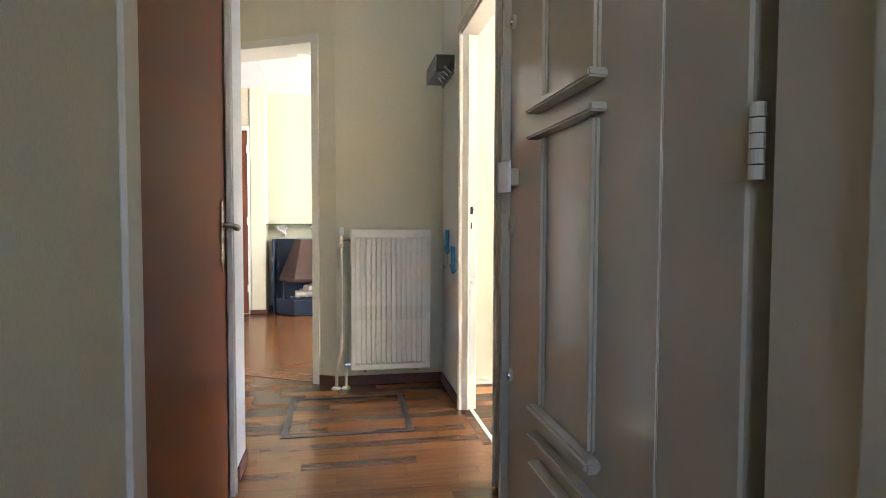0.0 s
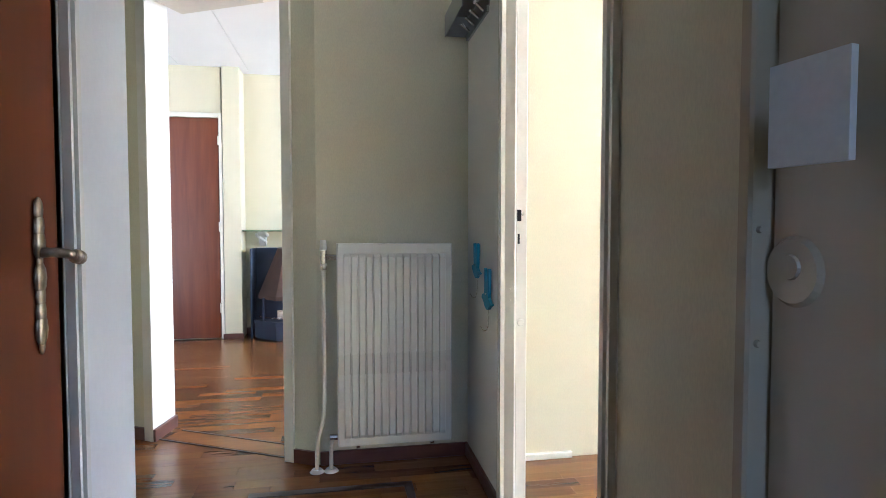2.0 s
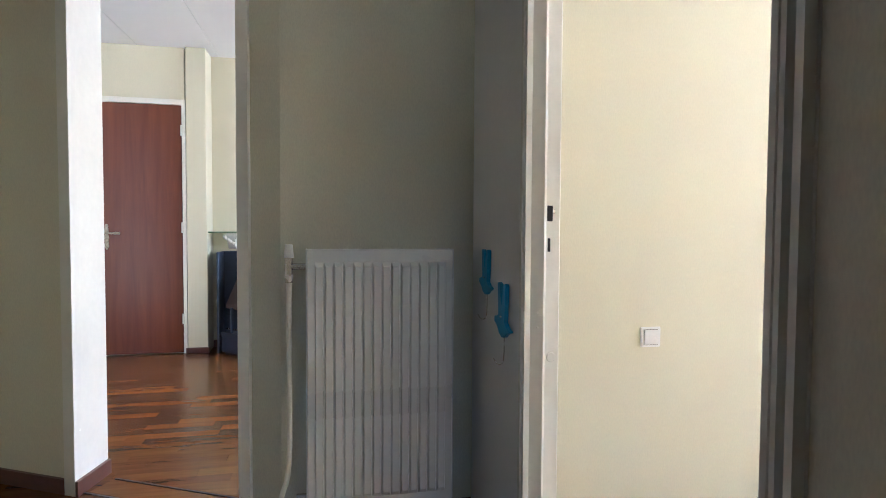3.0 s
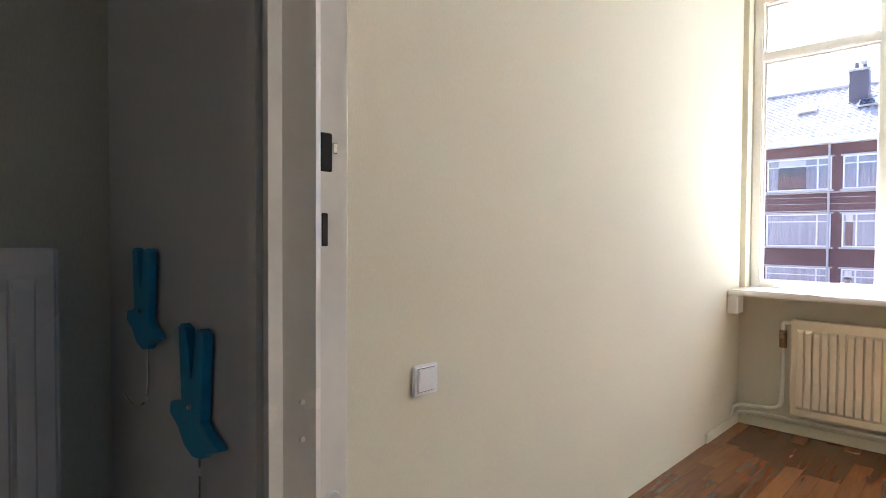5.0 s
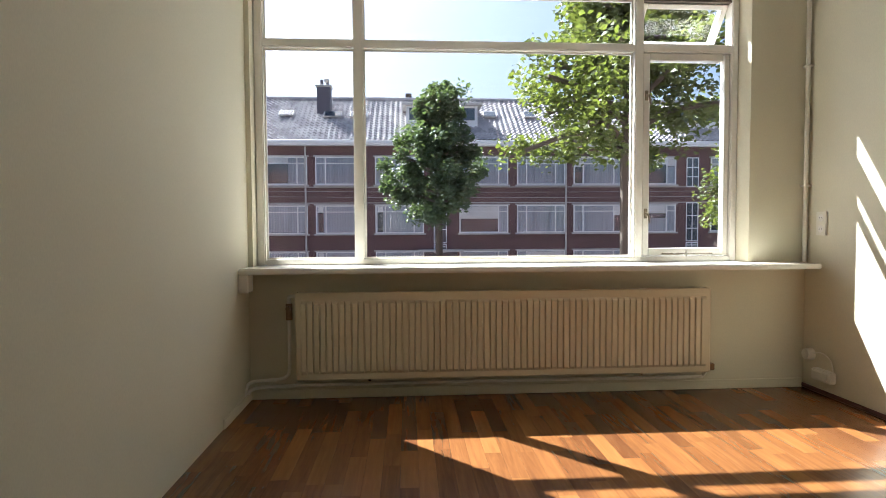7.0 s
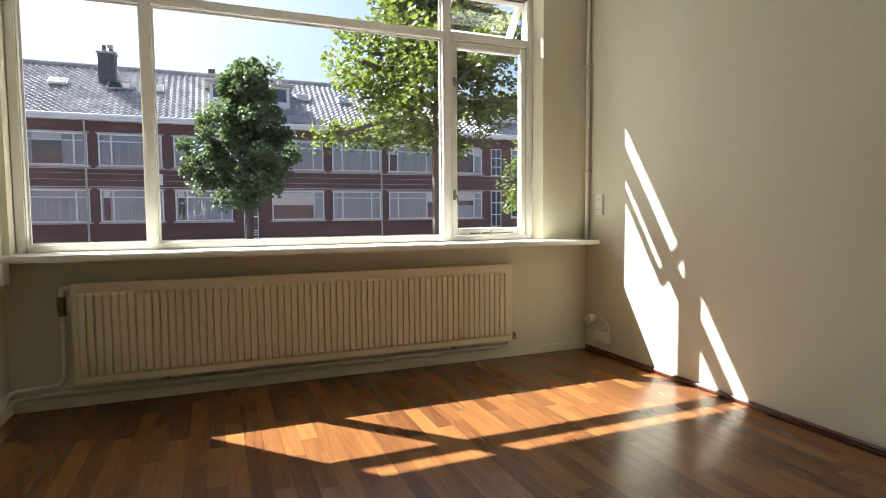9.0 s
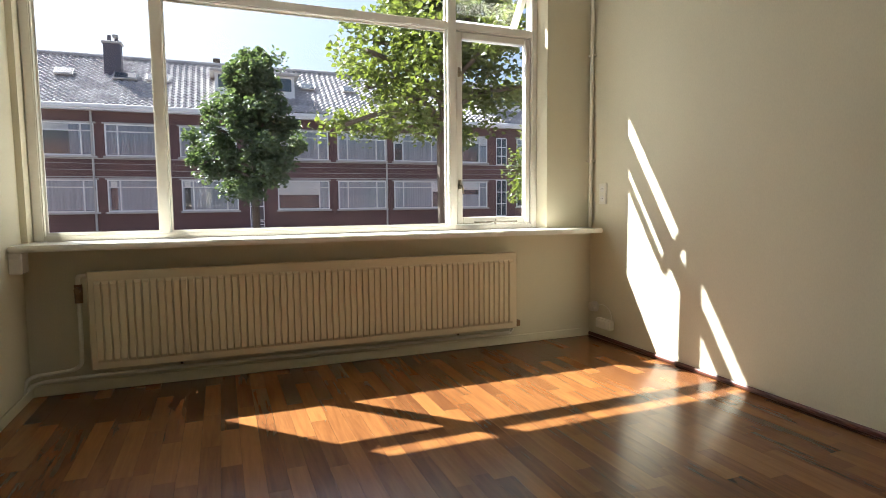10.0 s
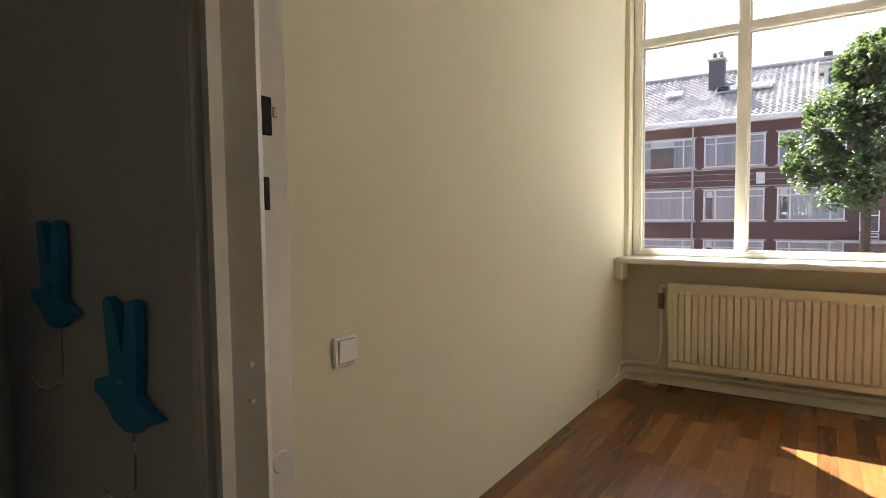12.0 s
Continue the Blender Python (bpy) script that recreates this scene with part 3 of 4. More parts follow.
# ---- radiators ----
def radiator(name, label, length, height, mat_body, place, lamellae, depth=0.10):
    """A ribbed panel radiator; front towards -y, from x = 0 to length, bottom at z = 0."""
    th = empty(name, 0, 0, 0, label, "radiator")
    step = (length - 0.05) / lamellae
    bm = box(0, length, 0.010, 0.026, 0, height, 0.004)
    part("back_panel", box(0.01, length - 0.01, depth - 0.02, depth, 0.01, height - 0.01, 0.004), mat_body, th)
    z0, z1 = 0.035, height - 0.045
    panel = part("front_panel", bm, mat_body, th)
    # pressed ribs: slanted flanks and chamfered ends, one mesh shared by all
    a, h, e = step * 0.46, 0.011, 0.016
    rb = bmesh.new()
    vl = [rb.verts.new((p, 0.0, q)) for p, q in ((-a, z0), (a, z0), (a, z1), (-a, z1))]
    vh = [rb.verts.new((p, -h, q)) for p, q in ((-a * 0.74, z0 + e), (a * 0.74, z0 + e), (a * 0.74, z1 - e), (-a * 0.74, z1 - e))]
    rb.faces.new(vh)
    rb.faces.new(vl[::-1])
    for i in range(4):
        rb.faces.new((vl[i], vl[(i + 1) % 4], vh[(i + 1) % 4], vh[i]))
    bmesh.ops.recalc_face_normals(rb, faces=rb.faces)
    me = bpy.data.meshes.new("rib")
    rb.to_mesh(me)
    rb.free()
    me.materials.append(mat_body)
    for k in range(lamellae):
        ob = new("rib", me)
        ob.parent = panel
        ob.location = (0.025 + step * (k + 0.5), 0.0103, 0)
    part("side_cover", box(-0.003, 0.0, 0.012, depth, 0.006, height - 0.002), mat_body, th)
    part("side_cover", box(length, length + 0.003, 0.012, depth, 0.006, height - 0.002), mat_body, th)
    part("top_grille", box(0.0, length, 0.028, depth - 0.022, height - 0.012, height - 0.004, 0.002), mat_body, th)
    for x in (length * 0.17, length * 0.83):
        part("bracket", box(x - 0.012, x + 0.012, depth, depth + 0.032, height * 0.2, height * 0.9, 0.002), mat_body, th)
        part("drain_plug", box(x - 0.008, x + 0.008, 0.02, 0.04, -0.012, 0.0, 0.002), M_CHROME, th)
    th.matrix_basis = place
    return th


rad1 = radiator("hall_radiator", "tall white ribbed panel radiator on the hall wall", 0.50, 0.892, M_RAD, pose(-0.607, -0.022, 0.125), 14)
rad2 = radiator("bedroom_radiator", "long low cream ribbed radiator under the window sill", 2.35, 0.487, M_RAD2, pose(2.976, -0.275, 0.130, 0, 0, -90), 66)

pipes1 = empty("hall_radiator_pipes", -0.65, 0.04, 0, "white painted radiator pipes with floor collars", "pipe")
px, py = -0.667, 0.045
valve = part("valve", cyl((px, py, 0.90), (px, py, 0.985), 0.014), M_CHROME, pipes1, "chrome radiator valve")
part("valve_cap", cyl((px, py, 0.985), (px, py, 1.03), 0.017, 0.013, 14), M_WHITEPL, valve)
part("union", cyl((px, py, 0.955), (-0.605, py - 0.01, 0.955), 0.012), M_CHROME, pipes1)
part("supply_pipe", tube([(px, py, 0.92), (px, py, 0.5), (px, py, 0.24), (px - 0.03, py, 0.16), (px - 0.035, py, 0.1), (px - 0.035, py, 0.0)], 0.009), M_PIPE, pipes1, "", True)
part("return_pipe", tube([(-0.606, py, 0.155), (-0.636, py, 0.15), (-0.640, py, 0.1), (-0.640, py, 0.0)], 0.009), M_PIPE, pipes1, "", True)
part("union", cyl((-0.645, py, 0.153), (-0.606, py, 0.153), 0.013), M_CHROME, pipes1)
for cx in (px - 0.035, -0.640):
    part("floor_collar", cyl((cx, py, 0.0), (cx, py, 0.012), 0.032, 0.022, 20), M_WHITEPL, pipes1, "white floor collar")

pipes2 = empty("bedroom_radiator_pipes", 3.05, -0.2, 0, "cream painted radiator pipes along the skirting", "pipe")
vx, vy = 3.02, -0.232
v2 = part("valve", cyl((vx, vy, 0.465), (vx, vy, 0.555), 0.018), M_BRASSV, pipes2, "tarnished brass valve")
part("valve_cap", cyl((vx, vy, 0.53), (vx - 0.035, vy, 0.53), 0.016, 0.013, 14), M_BRASSV, v2)
part("elbow", tube([(vx, vy, 0.55), (vx, vy, 0.592), (vx, vy - 0.012, 0.596), (vx, -0.285, 0.596)], 0.011, 10), M_PIPE, pipes2, "", True)
part("supply_pipe", tube([(vx, vy, 0.52), (vx, vy, 0.22), (vx + 0.01, vy + 0.01, 0.135), (3.03, -0.10, 0.125), (3.03, 0.0, 0.12), (3.0, 0.012, 0.06), (2.98, 0.014, 0.03)], 0.010), M_PIPE, pipes2, "", True)
part("return_pipe", tube([(3.06, -2.62, 0.085), (3.06, -1.2, 0.088), (3.055, -0.2, 0.088), (3.04, -0.03, 0.085), (3.03, 0.01, 0.05), (3.02, 0.014, 0.0)], 0.010), M_PIPE, pipes2, "", True)
part("lower_union", box(3.0, 3.04, -2.665, -2.625, 0.135, 0.175, 0.006), M_BRASSV, pipes2)
part("riser", tube([(3.04, -2.645, 0.16), (3.06, -2.645, 0.12), (3.06, -2.62, 0.085)], 0.009), M_PIPE, pipes2, "", True)

# ---- hall things ----
rack = empty("hat_shelf", -0.06, -0.12, 1.92, "small brushed steel hat shelf with pegs on the wall", "coat rack")
for nm, prof in (("front_plate", [(-0.118, 1.952), (-0.114, 1.952), (-0.114, 2.043), (-0.118, 2.047)]),
                 ("top_plate", [(-0.118, 2.047), (-0.114, 2.043), (-0.009, 2.043), (-0.009, 2.047)]),
                 ("back_plate", [(-0.009, 1.962), (-0.005, 1.962), (-0.005, 2.047), (-0.009, 2.047)])):
    part(nm, extrude(prof, (0, -0.28, 0), (1, 0, 0), (0, 0, 1), (0, 1, 0), 0.37), M_STEEL, rack)
part("end_plate", box(-0.1138, -0.0092, 0.084, 0.088, 1.954, 2.043), M_STEEL, rack)
part("peg_rail", box(-0.020, -0.005, -0.28, 0.084, 1.936, 1.962, 0.003), M_STEEL, rack)
for k in range(4):
    y = -0.235 + 0.085 * k
    pg = part("peg", cyl((-0.018, y, 1.958), (-0.052, y, 1.985), 0.0065, 0.0065, 10), M_CHROME, rack)
    part("peg_tip", ball((-0.053, y, 1.986), 0.0085, 8), M_CHROME, pg, "", True)


def bird_hook(y, z, tall):
    """A blue bird cut-out, tail up, with a wire hook below."""
    th = empty("bird_hook", 0, y, z, "blue painted wooden bird hook with bent wire", "wall hook", "bird hooks on the wall")
    s = tall
    prof = [(0.24, 0.97), (0.19, 1.0), (0.10, 0.97), (0.015, 0.60), (-0.015, 0.60), (-0.10, 0.98), (-0.19, 1.0), (-0.24, 0.96), (-0.20, 0.42), (-0.18, 0.30), (-0.30, 0.23), (-0.50, 0.17),
            (-0.27, 0.09), (-0.16, 0.02), (-0.02, 0.0), (0.14, 0.05), (0.27, 0.17), (0.44, 0.24), (0.42, 0.34), (0.30, 0.35), (0.19, 0.40)]
    bm = extrude(prof, (-0.008, y, z), (0, s, 0), (0, 0, s), (-1, 0, 0), 0.013)
    bmesh.ops.bevel(bm, geom=[e for e in bm.edges], offset=0.0015, segments=1, affect='EDGES')
    body = part("bird", bm, M_BLUE, th)
    part("peg_spring", cyl((-0.020, y, z + 0.38 * s), (-0.025, y, z + 0.38 * s), 0.003, seg=8), M_CHROME, body)
    part("wall_pad", box(-0.009, -0.005, y - 0.012, y + 0.012, z + 0.2 * s, z + 0.5 * s), M_WHITEPL, th)
    part("wire", tube([(-0.014, y - 0.01, z + 0.03 * s), (-0.014, y - 0.011, z - 0.06), (-0.018, y - 0.008, z - 0.082), (-0.03, y + 0.012, z - 0.086), (-0.036, y + 0.028, z - 0.07)], 0.0018, 6), M_CHROME, th, "", True)


bird_hook(-0.108, 0.866, 0.152)
bird_hook(-0.296, 0.757, 0.166)

# ---- living room seen through the opening ----
d3 = empty("door_frame_3", -2.07, 3.22, 0, "cream wooden frame round a brown door", "door frame", kind="structure")
part("jamb", box(-1.735, -1.705, 3.205, 3.24, 0, 2.16, 0.003), M_GLOSS, d3)
part("jamb", box(-2.46, -2.425, 3.205, 3.24, 0, 2.16, 0.003), M_GLOSS, d3)
part("head", box(-2.425, -1.735, 3.205, 3.24, 2.115, 2.16, 0.003), M_GLOSS, d3)
door3 = empty("door_3", -2.07, 3.22, 0, "closed mahogany brown door with painted hinges", "door")
part("leaf", box(-2.42, -1.740, 3.212, 3.236, 0.01, 2.11, 0.002), M_DOORWOOD, door3)
for z in (0.30, 1.08, 1.90):
    part("hinge", box(-1.745, -1.730, 3.200, 3.213, z - 0.045, z + 0.045, 0.002), M_GLOSS, door3)
lever_handle(door3, (0, 3.212, 0), -2.325, 1.03, (0, -1, 0), (1, 0, 0), 0.2)

fire = empty("fireplace", -1.0, 3.25, 0, "dark blue-grey steel open fireplace with brown hood", "fireplace")
part("back_panel", box(-1.46, -0.50, 3.40, 3.448, 0, 0.87, 0.004), M_FIREBLUE, fire)
part("side_panel", box(-1.46, -1.44, 3.16, 3.40, 0, 0.87, 0.004), M_FIREBLUE, fire)
bm = bmesh.new()
lo = [bm.verts.new(p) for p in ((-1.39, 3.40, 0.42), (-1.39, 3.20, 0.42), (-1.20, 2.97, 0.42), (-0.76, 2.97, 0.42), (-0.57, 3.20, 0.42), (-0.57, 3.40, 0.42))]
mi = [bm.verts.new((v.co.x, v.co.y, 0.385)) for v in lo]
hi = [bm.verts.new(p) for p in ((-1.22, 3.40, 0.865), (-1.22, 3.33, 0.865), (-1.14, 3.22, 0.865), (-0.82, 3.22, 0.865), (-0.74, 3.33, 0.865), (-0.74, 3.40, 0.865))]
for a, b in ((mi, lo), (lo, hi)):
    for i in range(6):
        bm.faces.new((a[i], a[(i + 1) % 6], b[(i + 1) % 6], b[i]))
bm.faces.new(hi)
bm.faces.new(mi[::-1])
bmesh.ops.recalc_face_normals(bm, faces=bm.faces)
part("hood", bm, M_HOOD, fire, "dull brown faceted hood")
plan = [(-1.42, 3.40), (-1.42, 3.16), (-1.20, 2.94), (-0.76, 2.94), (-0.54, 3.16), (-0.54, 3.40)]
base = part("hearth", prism(plan, 0.015, 0.15), M_FIREBLUE, fire)
part("hearth_rim", prism([(-0.98 + (x + 0.98) * 1.02, 3.16 + (y - 3.16) * 1.03) for x, y in plan[1:5]], 0.15, 0.185), M_FIREBLUE, fire)
part("plinth", prism([(-0.98 + (x + 0.98) * 0.95, 3.16 + (y - 3.16) * 0.93) for x, y in plan], 0, 0.015), M_BLACK, fire)
for x, y in ((-1.33, 3.10), (-0.63, 3.10)):
    part("post", cyl((x, y, 0.18), (x, y, 0.40), 0.012), M_FIREBLUE, fire)
for z in (0.215,):
    part("grate_bar", tube([(-1.38, 3.16, z), (-1.19, 2.965, z), (-0.77, 2.965, z), (-0.58, 3.16, z)], 0.006, 6, round_by=1), M_CHROME, fire)
rnd = random.Random(4)
for (p, q, r) in (((-1.20, 3.08, 0.235), (-0.80, 3.14, 0.245), 0.045), ((-1.15, 3.18, 0.24), (-0.78, 3.08, 0.25), 0.05), ((-1.08, 3.04, 0.31), (-0.92, 3.26, 0.33), 0.043), ((-0.95, 3.06, 0.32), (-0.72, 3.18, 0.335), 0.045)):
    lg = part("log", cyl(p, q, r, r * 0.92, 12), M_LOG, None, "")
    tagged(lg, "pale birch log lying in the fireplace", "log", "logs in the fireplace")
shelf = empty("mantel_shelf", -0.95, 3.33, 1.03, "clear glass mantel shelf on two white scrolled corbels", "shelf")
part("glass_plate", box(-1.535, -0.30, 3.22, 3.448, 1.035, 1.047, 0.001), M_GLASSGREEN, shelf, "clear glass with green edge")
for x in (-1.37, -0.98):
    bm = extrude([(0, 0), (0, 0.15), (-0.13, 0.15), (-0.13, 0.125), (-0.10, 0.10), (-0.075, 0.055), (-0.04, 0.02)], (x - 0.035, 3.448, 0.885), (0, 1, 0), (0, 0, 1), (1, 0, 0), 0.07)
    bmesh.ops.bevel(bm, geom=list(bm.edges), offset=0.005, segments=1, affect='EDGES')
    for k in range(5):
        ball((x + (k - 2) * 0.02, 3.36 - 0.008 * k, 0.985 - 0.014 * k), 0.016, 8, bm)
    ball((x - 0.045, 3.35, 1.0), 0.022, 8, bm)
    ball((x + 0.045, 3.35, 1.0), 0.022, 8, bm)
    part("corbel", bm, M_PLASTER, shelf, "white plaster scrolled corbel")

# ---- bedroom window ----
def window_unit(name, y_shift, detailed):
    """A wide wooden window: fixed panes, a casement and a tilting top light."""
    th = empty(name, 3.19, -1.45 + y_shift, 0.76, "wide white wooden window with fixed panes and a casement", "window", kind="structure")
    S = y_shift
    A, B = -0.022, -2.885          # outer sides
    X0, X1 = 3.180, 3.265

    def bar(nm, y0, y1, z0, z1, x0=X0, x1=X1, lab="", bev=0.006, par=None):
        return part(nm, box(x0, x1, y0 + S, y1 + S, z0, z1, bev, seg=2), M_GLOSS, par or th, lab)

    bar("frame_jamb", A - 0.048, A, 0.757, 2.38)
    bar("frame_jamb", B, B + 0.040, 0.757, 2.38)
    bar("frame_sill", B + 0.040, A - 0.048, 0.757, 0.790)
    bar("frame_head", B + 0.040, A - 0.048, 2.325, 2.38)
    bar("mullion", -0.641, -0.590, 0.790, 2.325)
    bar("mullion", -2.302, -2.248, 0.790, 2.325)
    bar("transom", -0.590, A - 0.048, 2.010, 2.058)
    bar("transom", -2.248, -0.641, 2.010, 2.058)
    bar("transom", B + 0.040, -2.302, 2.010, 2.058)

    def pane(y0, y1, z0, z1, x=3.23, par=None):
        p = part("pane", box(x, x + 0.005, y0 + S, y1 + S, z0, z1), M_GLASS, par or th)
        p.visible_shadow = False
        # glazing beads
        for b in ((y0, y0 + 0.010, z0, z1), (y1 - 0.010, y1, z0, z1), (y0 + 0.010, y1 - 0.010, z0, z0 + 0.010), (y0 + 0.010, y1 - 0.010, z1 - 0.010, z1)):
            part("glazing_bead", box(x - 0.012, x - 0.001, b[0] + S, b[1] + S, b[2], b[3]), M_GLOSS, par or th)

    pane(-0.590, A - 0.048, 0.790, 2.010)
    pane(-2.248, -0.641, 0.790, 2.010)
    pane(-0.590, A - 0.048, 2.058, 2.325)
    pane(-2.248, -0.641, 2.058, 2.325)
    # dark strip painted in for the shaded gap between head and tilted sash
    part("weather_strip", box(3.19, 3.26, B + 0.04 + S, -2.302 + S, 2.312, 2.325), M_BARK, th)
    # casement
    y0, y1, z0, z1 = B + 0.044, -2.306, 0.794, 2.006
    cs = part("casement", box(3.197, 3.250, y1 - 0.042 + S, y1 + S, z0, z1, 0.004), M_GLOSS, th, "side-hung casement sash")
    for b in ((y0, y0 + 0.032, z0, z1), (y0 + 0.042, y1 - 0.042, z0, z0 + 0.045), (y0 + 0.042, y1 - 0.042, z1 - 0.042, z1)):
        part("sash_rail", box(3.197, 3.250, b[0] + S, b[1] + S, b[2], b[3], 0.004), M_GLOSS, cs)
    p = part("pane", box(3.222, 3.227, y0 + 0.042 + S, y1 - 0.042 + S, z0 + 0.045, z1 - 0.042), M_GLASS, cs)
    p.visible_shadow = False
    if detailed:
        for z in (1.05, 1.755):
            part("fastener_plate", box(3.189, 3.197, y1 - 0.030 + S, y1 - 0.010 + S, z - 0.030, z + 0.030, 0.003), M_ANTIQUE, cs, "tarnished window fastener")
            part("fastener_lever", tube([(3.189, y1 - 0.02 + S, z), (3.165, y1 - 0.02 + S, z), (3.16, y1 - 0.028 + S, z - 0.025), (3.16, y1 - 0.03 + S, z - 0.06)], 0.006, 8), M_ANTIQUE, cs, "", True)
        part("stay_bar", box(3.148, 3.154, y0 + 0.12 + S, y1 - 0.10 + S, 0.800, 0.812, 0.002), M_CHROME, cs, "casement stay on the sill")
        part("stay_pin", cyl((3.151, -2.56 + S, 0.79), (3.151, -2.56 + S, 0.83), 0.006), M_CHROME, cs)
    # top light hung at its head, tilted outwards
    hinge = Matrix.Translation((3.23, 0, 2.320)) @ Matrix.Rotation(radians(-40), 4, 'Y') @ Matrix.Translation((-3.23, 0, -2.320))
    tl = None
    for b in ((y1 - 0.036, y1, 2.036, 2.318), (y0, y0 + 0.036, 2.036, 2.318), (y0 + 0.036, y1 - 0.036, 2.036, 2.072), (y0 + 0.036, y1 - 0.036, 2.285, 2.318)):
        o = part("top_light" if tl is None else "sash_rail", box(3.21, 3.255, b[0] + S, b[1] + S, b[2], b[3], 0.003, m=hinge), M_GLOSS, th if tl is None else tl, "top light tilted open" if tl is None else "")
        tl = tl or o
    p = part("pane", box(3.23, 3.235, y0 + 0.036 + S, y1 - 0.036 + S, 2.072, 2.285, m=hinge), M_GLASS, tl)
    p.visible_shadow = False
    if detailed:
        part("stay", tube([(3.2, -2.50 + S, 2.07), (3.23, -2.52 + S, 2.09), (3.32, -2.55 + S, 2.10)], 0.005, 6), M_CHROME, tl, "", True)
    return th


window_unit("window_1", 0.0, True)
window_unit("window_2", 3.3, False)
structure("window_sill", box(2.9, 3.182, -3.225, BY, 0.727, 0.757, 0.006, seg=2), M_GLOSS, "long white painted wooden window sill")
structure("window_sill_living", box(2.9, 3.182, 0.35, 3.28, 0.727, 0.757, 0.006), M_GLOSS, "white painted window sill")
structure("outer_sill", box(3.272, 3.40, -2.95, 3.3, 0.66, 0.72, 0.006), M_STONEBAND, "grey stone outer sill")
brk = empty("sill_bracket", 2.96, -0.01, 0.68, "small cream painted block under the sill end", "bracket")
part("block", box(2.905, 3.0, -0.045, BY, 0.628, 0.727, 0.005), M_GLOSS, brk)
part("cap", box(2.9, 2.905, -0.04, BY - 0.004, 0.634, 0.700, 0.001), M_GLOSS, brk)

# ---- bedroom fittings ----
sw = empty("light_switch", 0.672, BY, 0.675, "white square light switch on the wall", "light switch")
part("frame", box(0.630, 0.714, BY - 0.010, BY, 0.638, 0.715, 0.003, seg=2), M_WHITEPL, sw)
# dark sheet painted in for the shade in the joint round the rocker
part("groove", box(0.6425, 0.7015, BY - 0.0104, BY - 0.009, 0.6465, 0.7065), M_BARK, sw)
part("rocker", extrude([(0, 0), (0.057, 0), (0.057, 0.0075), (0.002, 0.0035), (0, 0.0025)], (0.6437, BY - 0.0095, 0.648), (0, 0, 1), (0, -1, 0), (1, 0, 0), 0.0566), M_WHITEPL, sw)
so = empty("double_socket", 2.962, RY, 1.0, "cream double wall socket mounted upright", "socket")
part("plate", box(2.923, 3.003, RY, RY + 0.012, 0.915, 1.052, 0.004, seg=2), M_PIPE, so)
for z in (0.952, 1.016):
    part("well", cyl((2.963, RY + 0.0118, z), (2.963, RY + 0.0135, z), 0.021, 0.021, 20), M_PLASTER, so)
    for dx in (-0.009, 0.009):
        # socket holes as near-black discs, their inner shade put into the colour
        part("hole", cyl((2.963 + dx, RY + 0.0134, z), (2.963 + dx, RY + 0.0142, z), 0.003, 0.003, 8), M_BLACK, so)
cd = empty("cable_duct", 3.06, RY + 0.03, 1.6, "painted cable pipe in the room corner", "pipe")
part("duct", cyl((3.07, RY + 0.028, 0.757), (3.07, RY + 0.028, H), 0.012, seg=10), M_PIPE, cd)
for z in (1.2, 1.9, 2.4):
    part("clip", box(3.056, 3.1, RY, RY + 0.043, z, z + 0.012, 0.002), M_PIPE, cd)
jb = empty("junction_box", 2.93, RY, 0.12, "painted cable box low on the wall", "junction box")
part("case", box(2.83, 2.975, RY, RY + 0.045, 0.085, 0.150, 0.006, seg=2), M_PIPE, jb)
part("lid", box(2.845, 2.96, RY + 0.045, RY + 0.051, 0.095, 0.140, 0.002), M_PIPE, jb)
rb = empty("aerial_outlet", 3.04, RY, 0.22, "round painted outlet on the wall", "outlet")
part("body", cyl((3.03, RY, 0.215), (3.03, RY + 0.042, 0.215), 0.036, 0.030, 20), M_PIPE, rb)
part("cable", tube([(3.0, RY + 0.01, 0.225), (2.93, RY + 0.012, 0.245), (2.86, RY + 0.012, 0.215), (2.84, RY + 0.014, 0.16), (2.85, RY + 0.014, 0.14)], 0.0035, 6), M_PIPE, rb, "", True)

# ---- street ----
G = -3.1
structure("ground", box(-60, 220, -220, 220, G - 0.5, G - 0.12), M_PAVE, "grey paved ground reaching to the horizon")
structure("road", box(9.0, 24.0, -210, 210, G - 0.12, G - 0.1), M_ASPHALT, "grey asphalt street")
structure("pavement_near", box(3.4, 9.0, -210, 210, G - 0.12, G), M_PAVE, "grey paved footway with kerb")
structure("pavement_far", box(24.0, 33.0, -210, 210, G - 0.12, G), M_PAVE, "grey paved footway with kerb")
own = empty("own_facade", 3.5, 0, 0, "brick front of the building the flat is in", "house")
FXX = 33.0


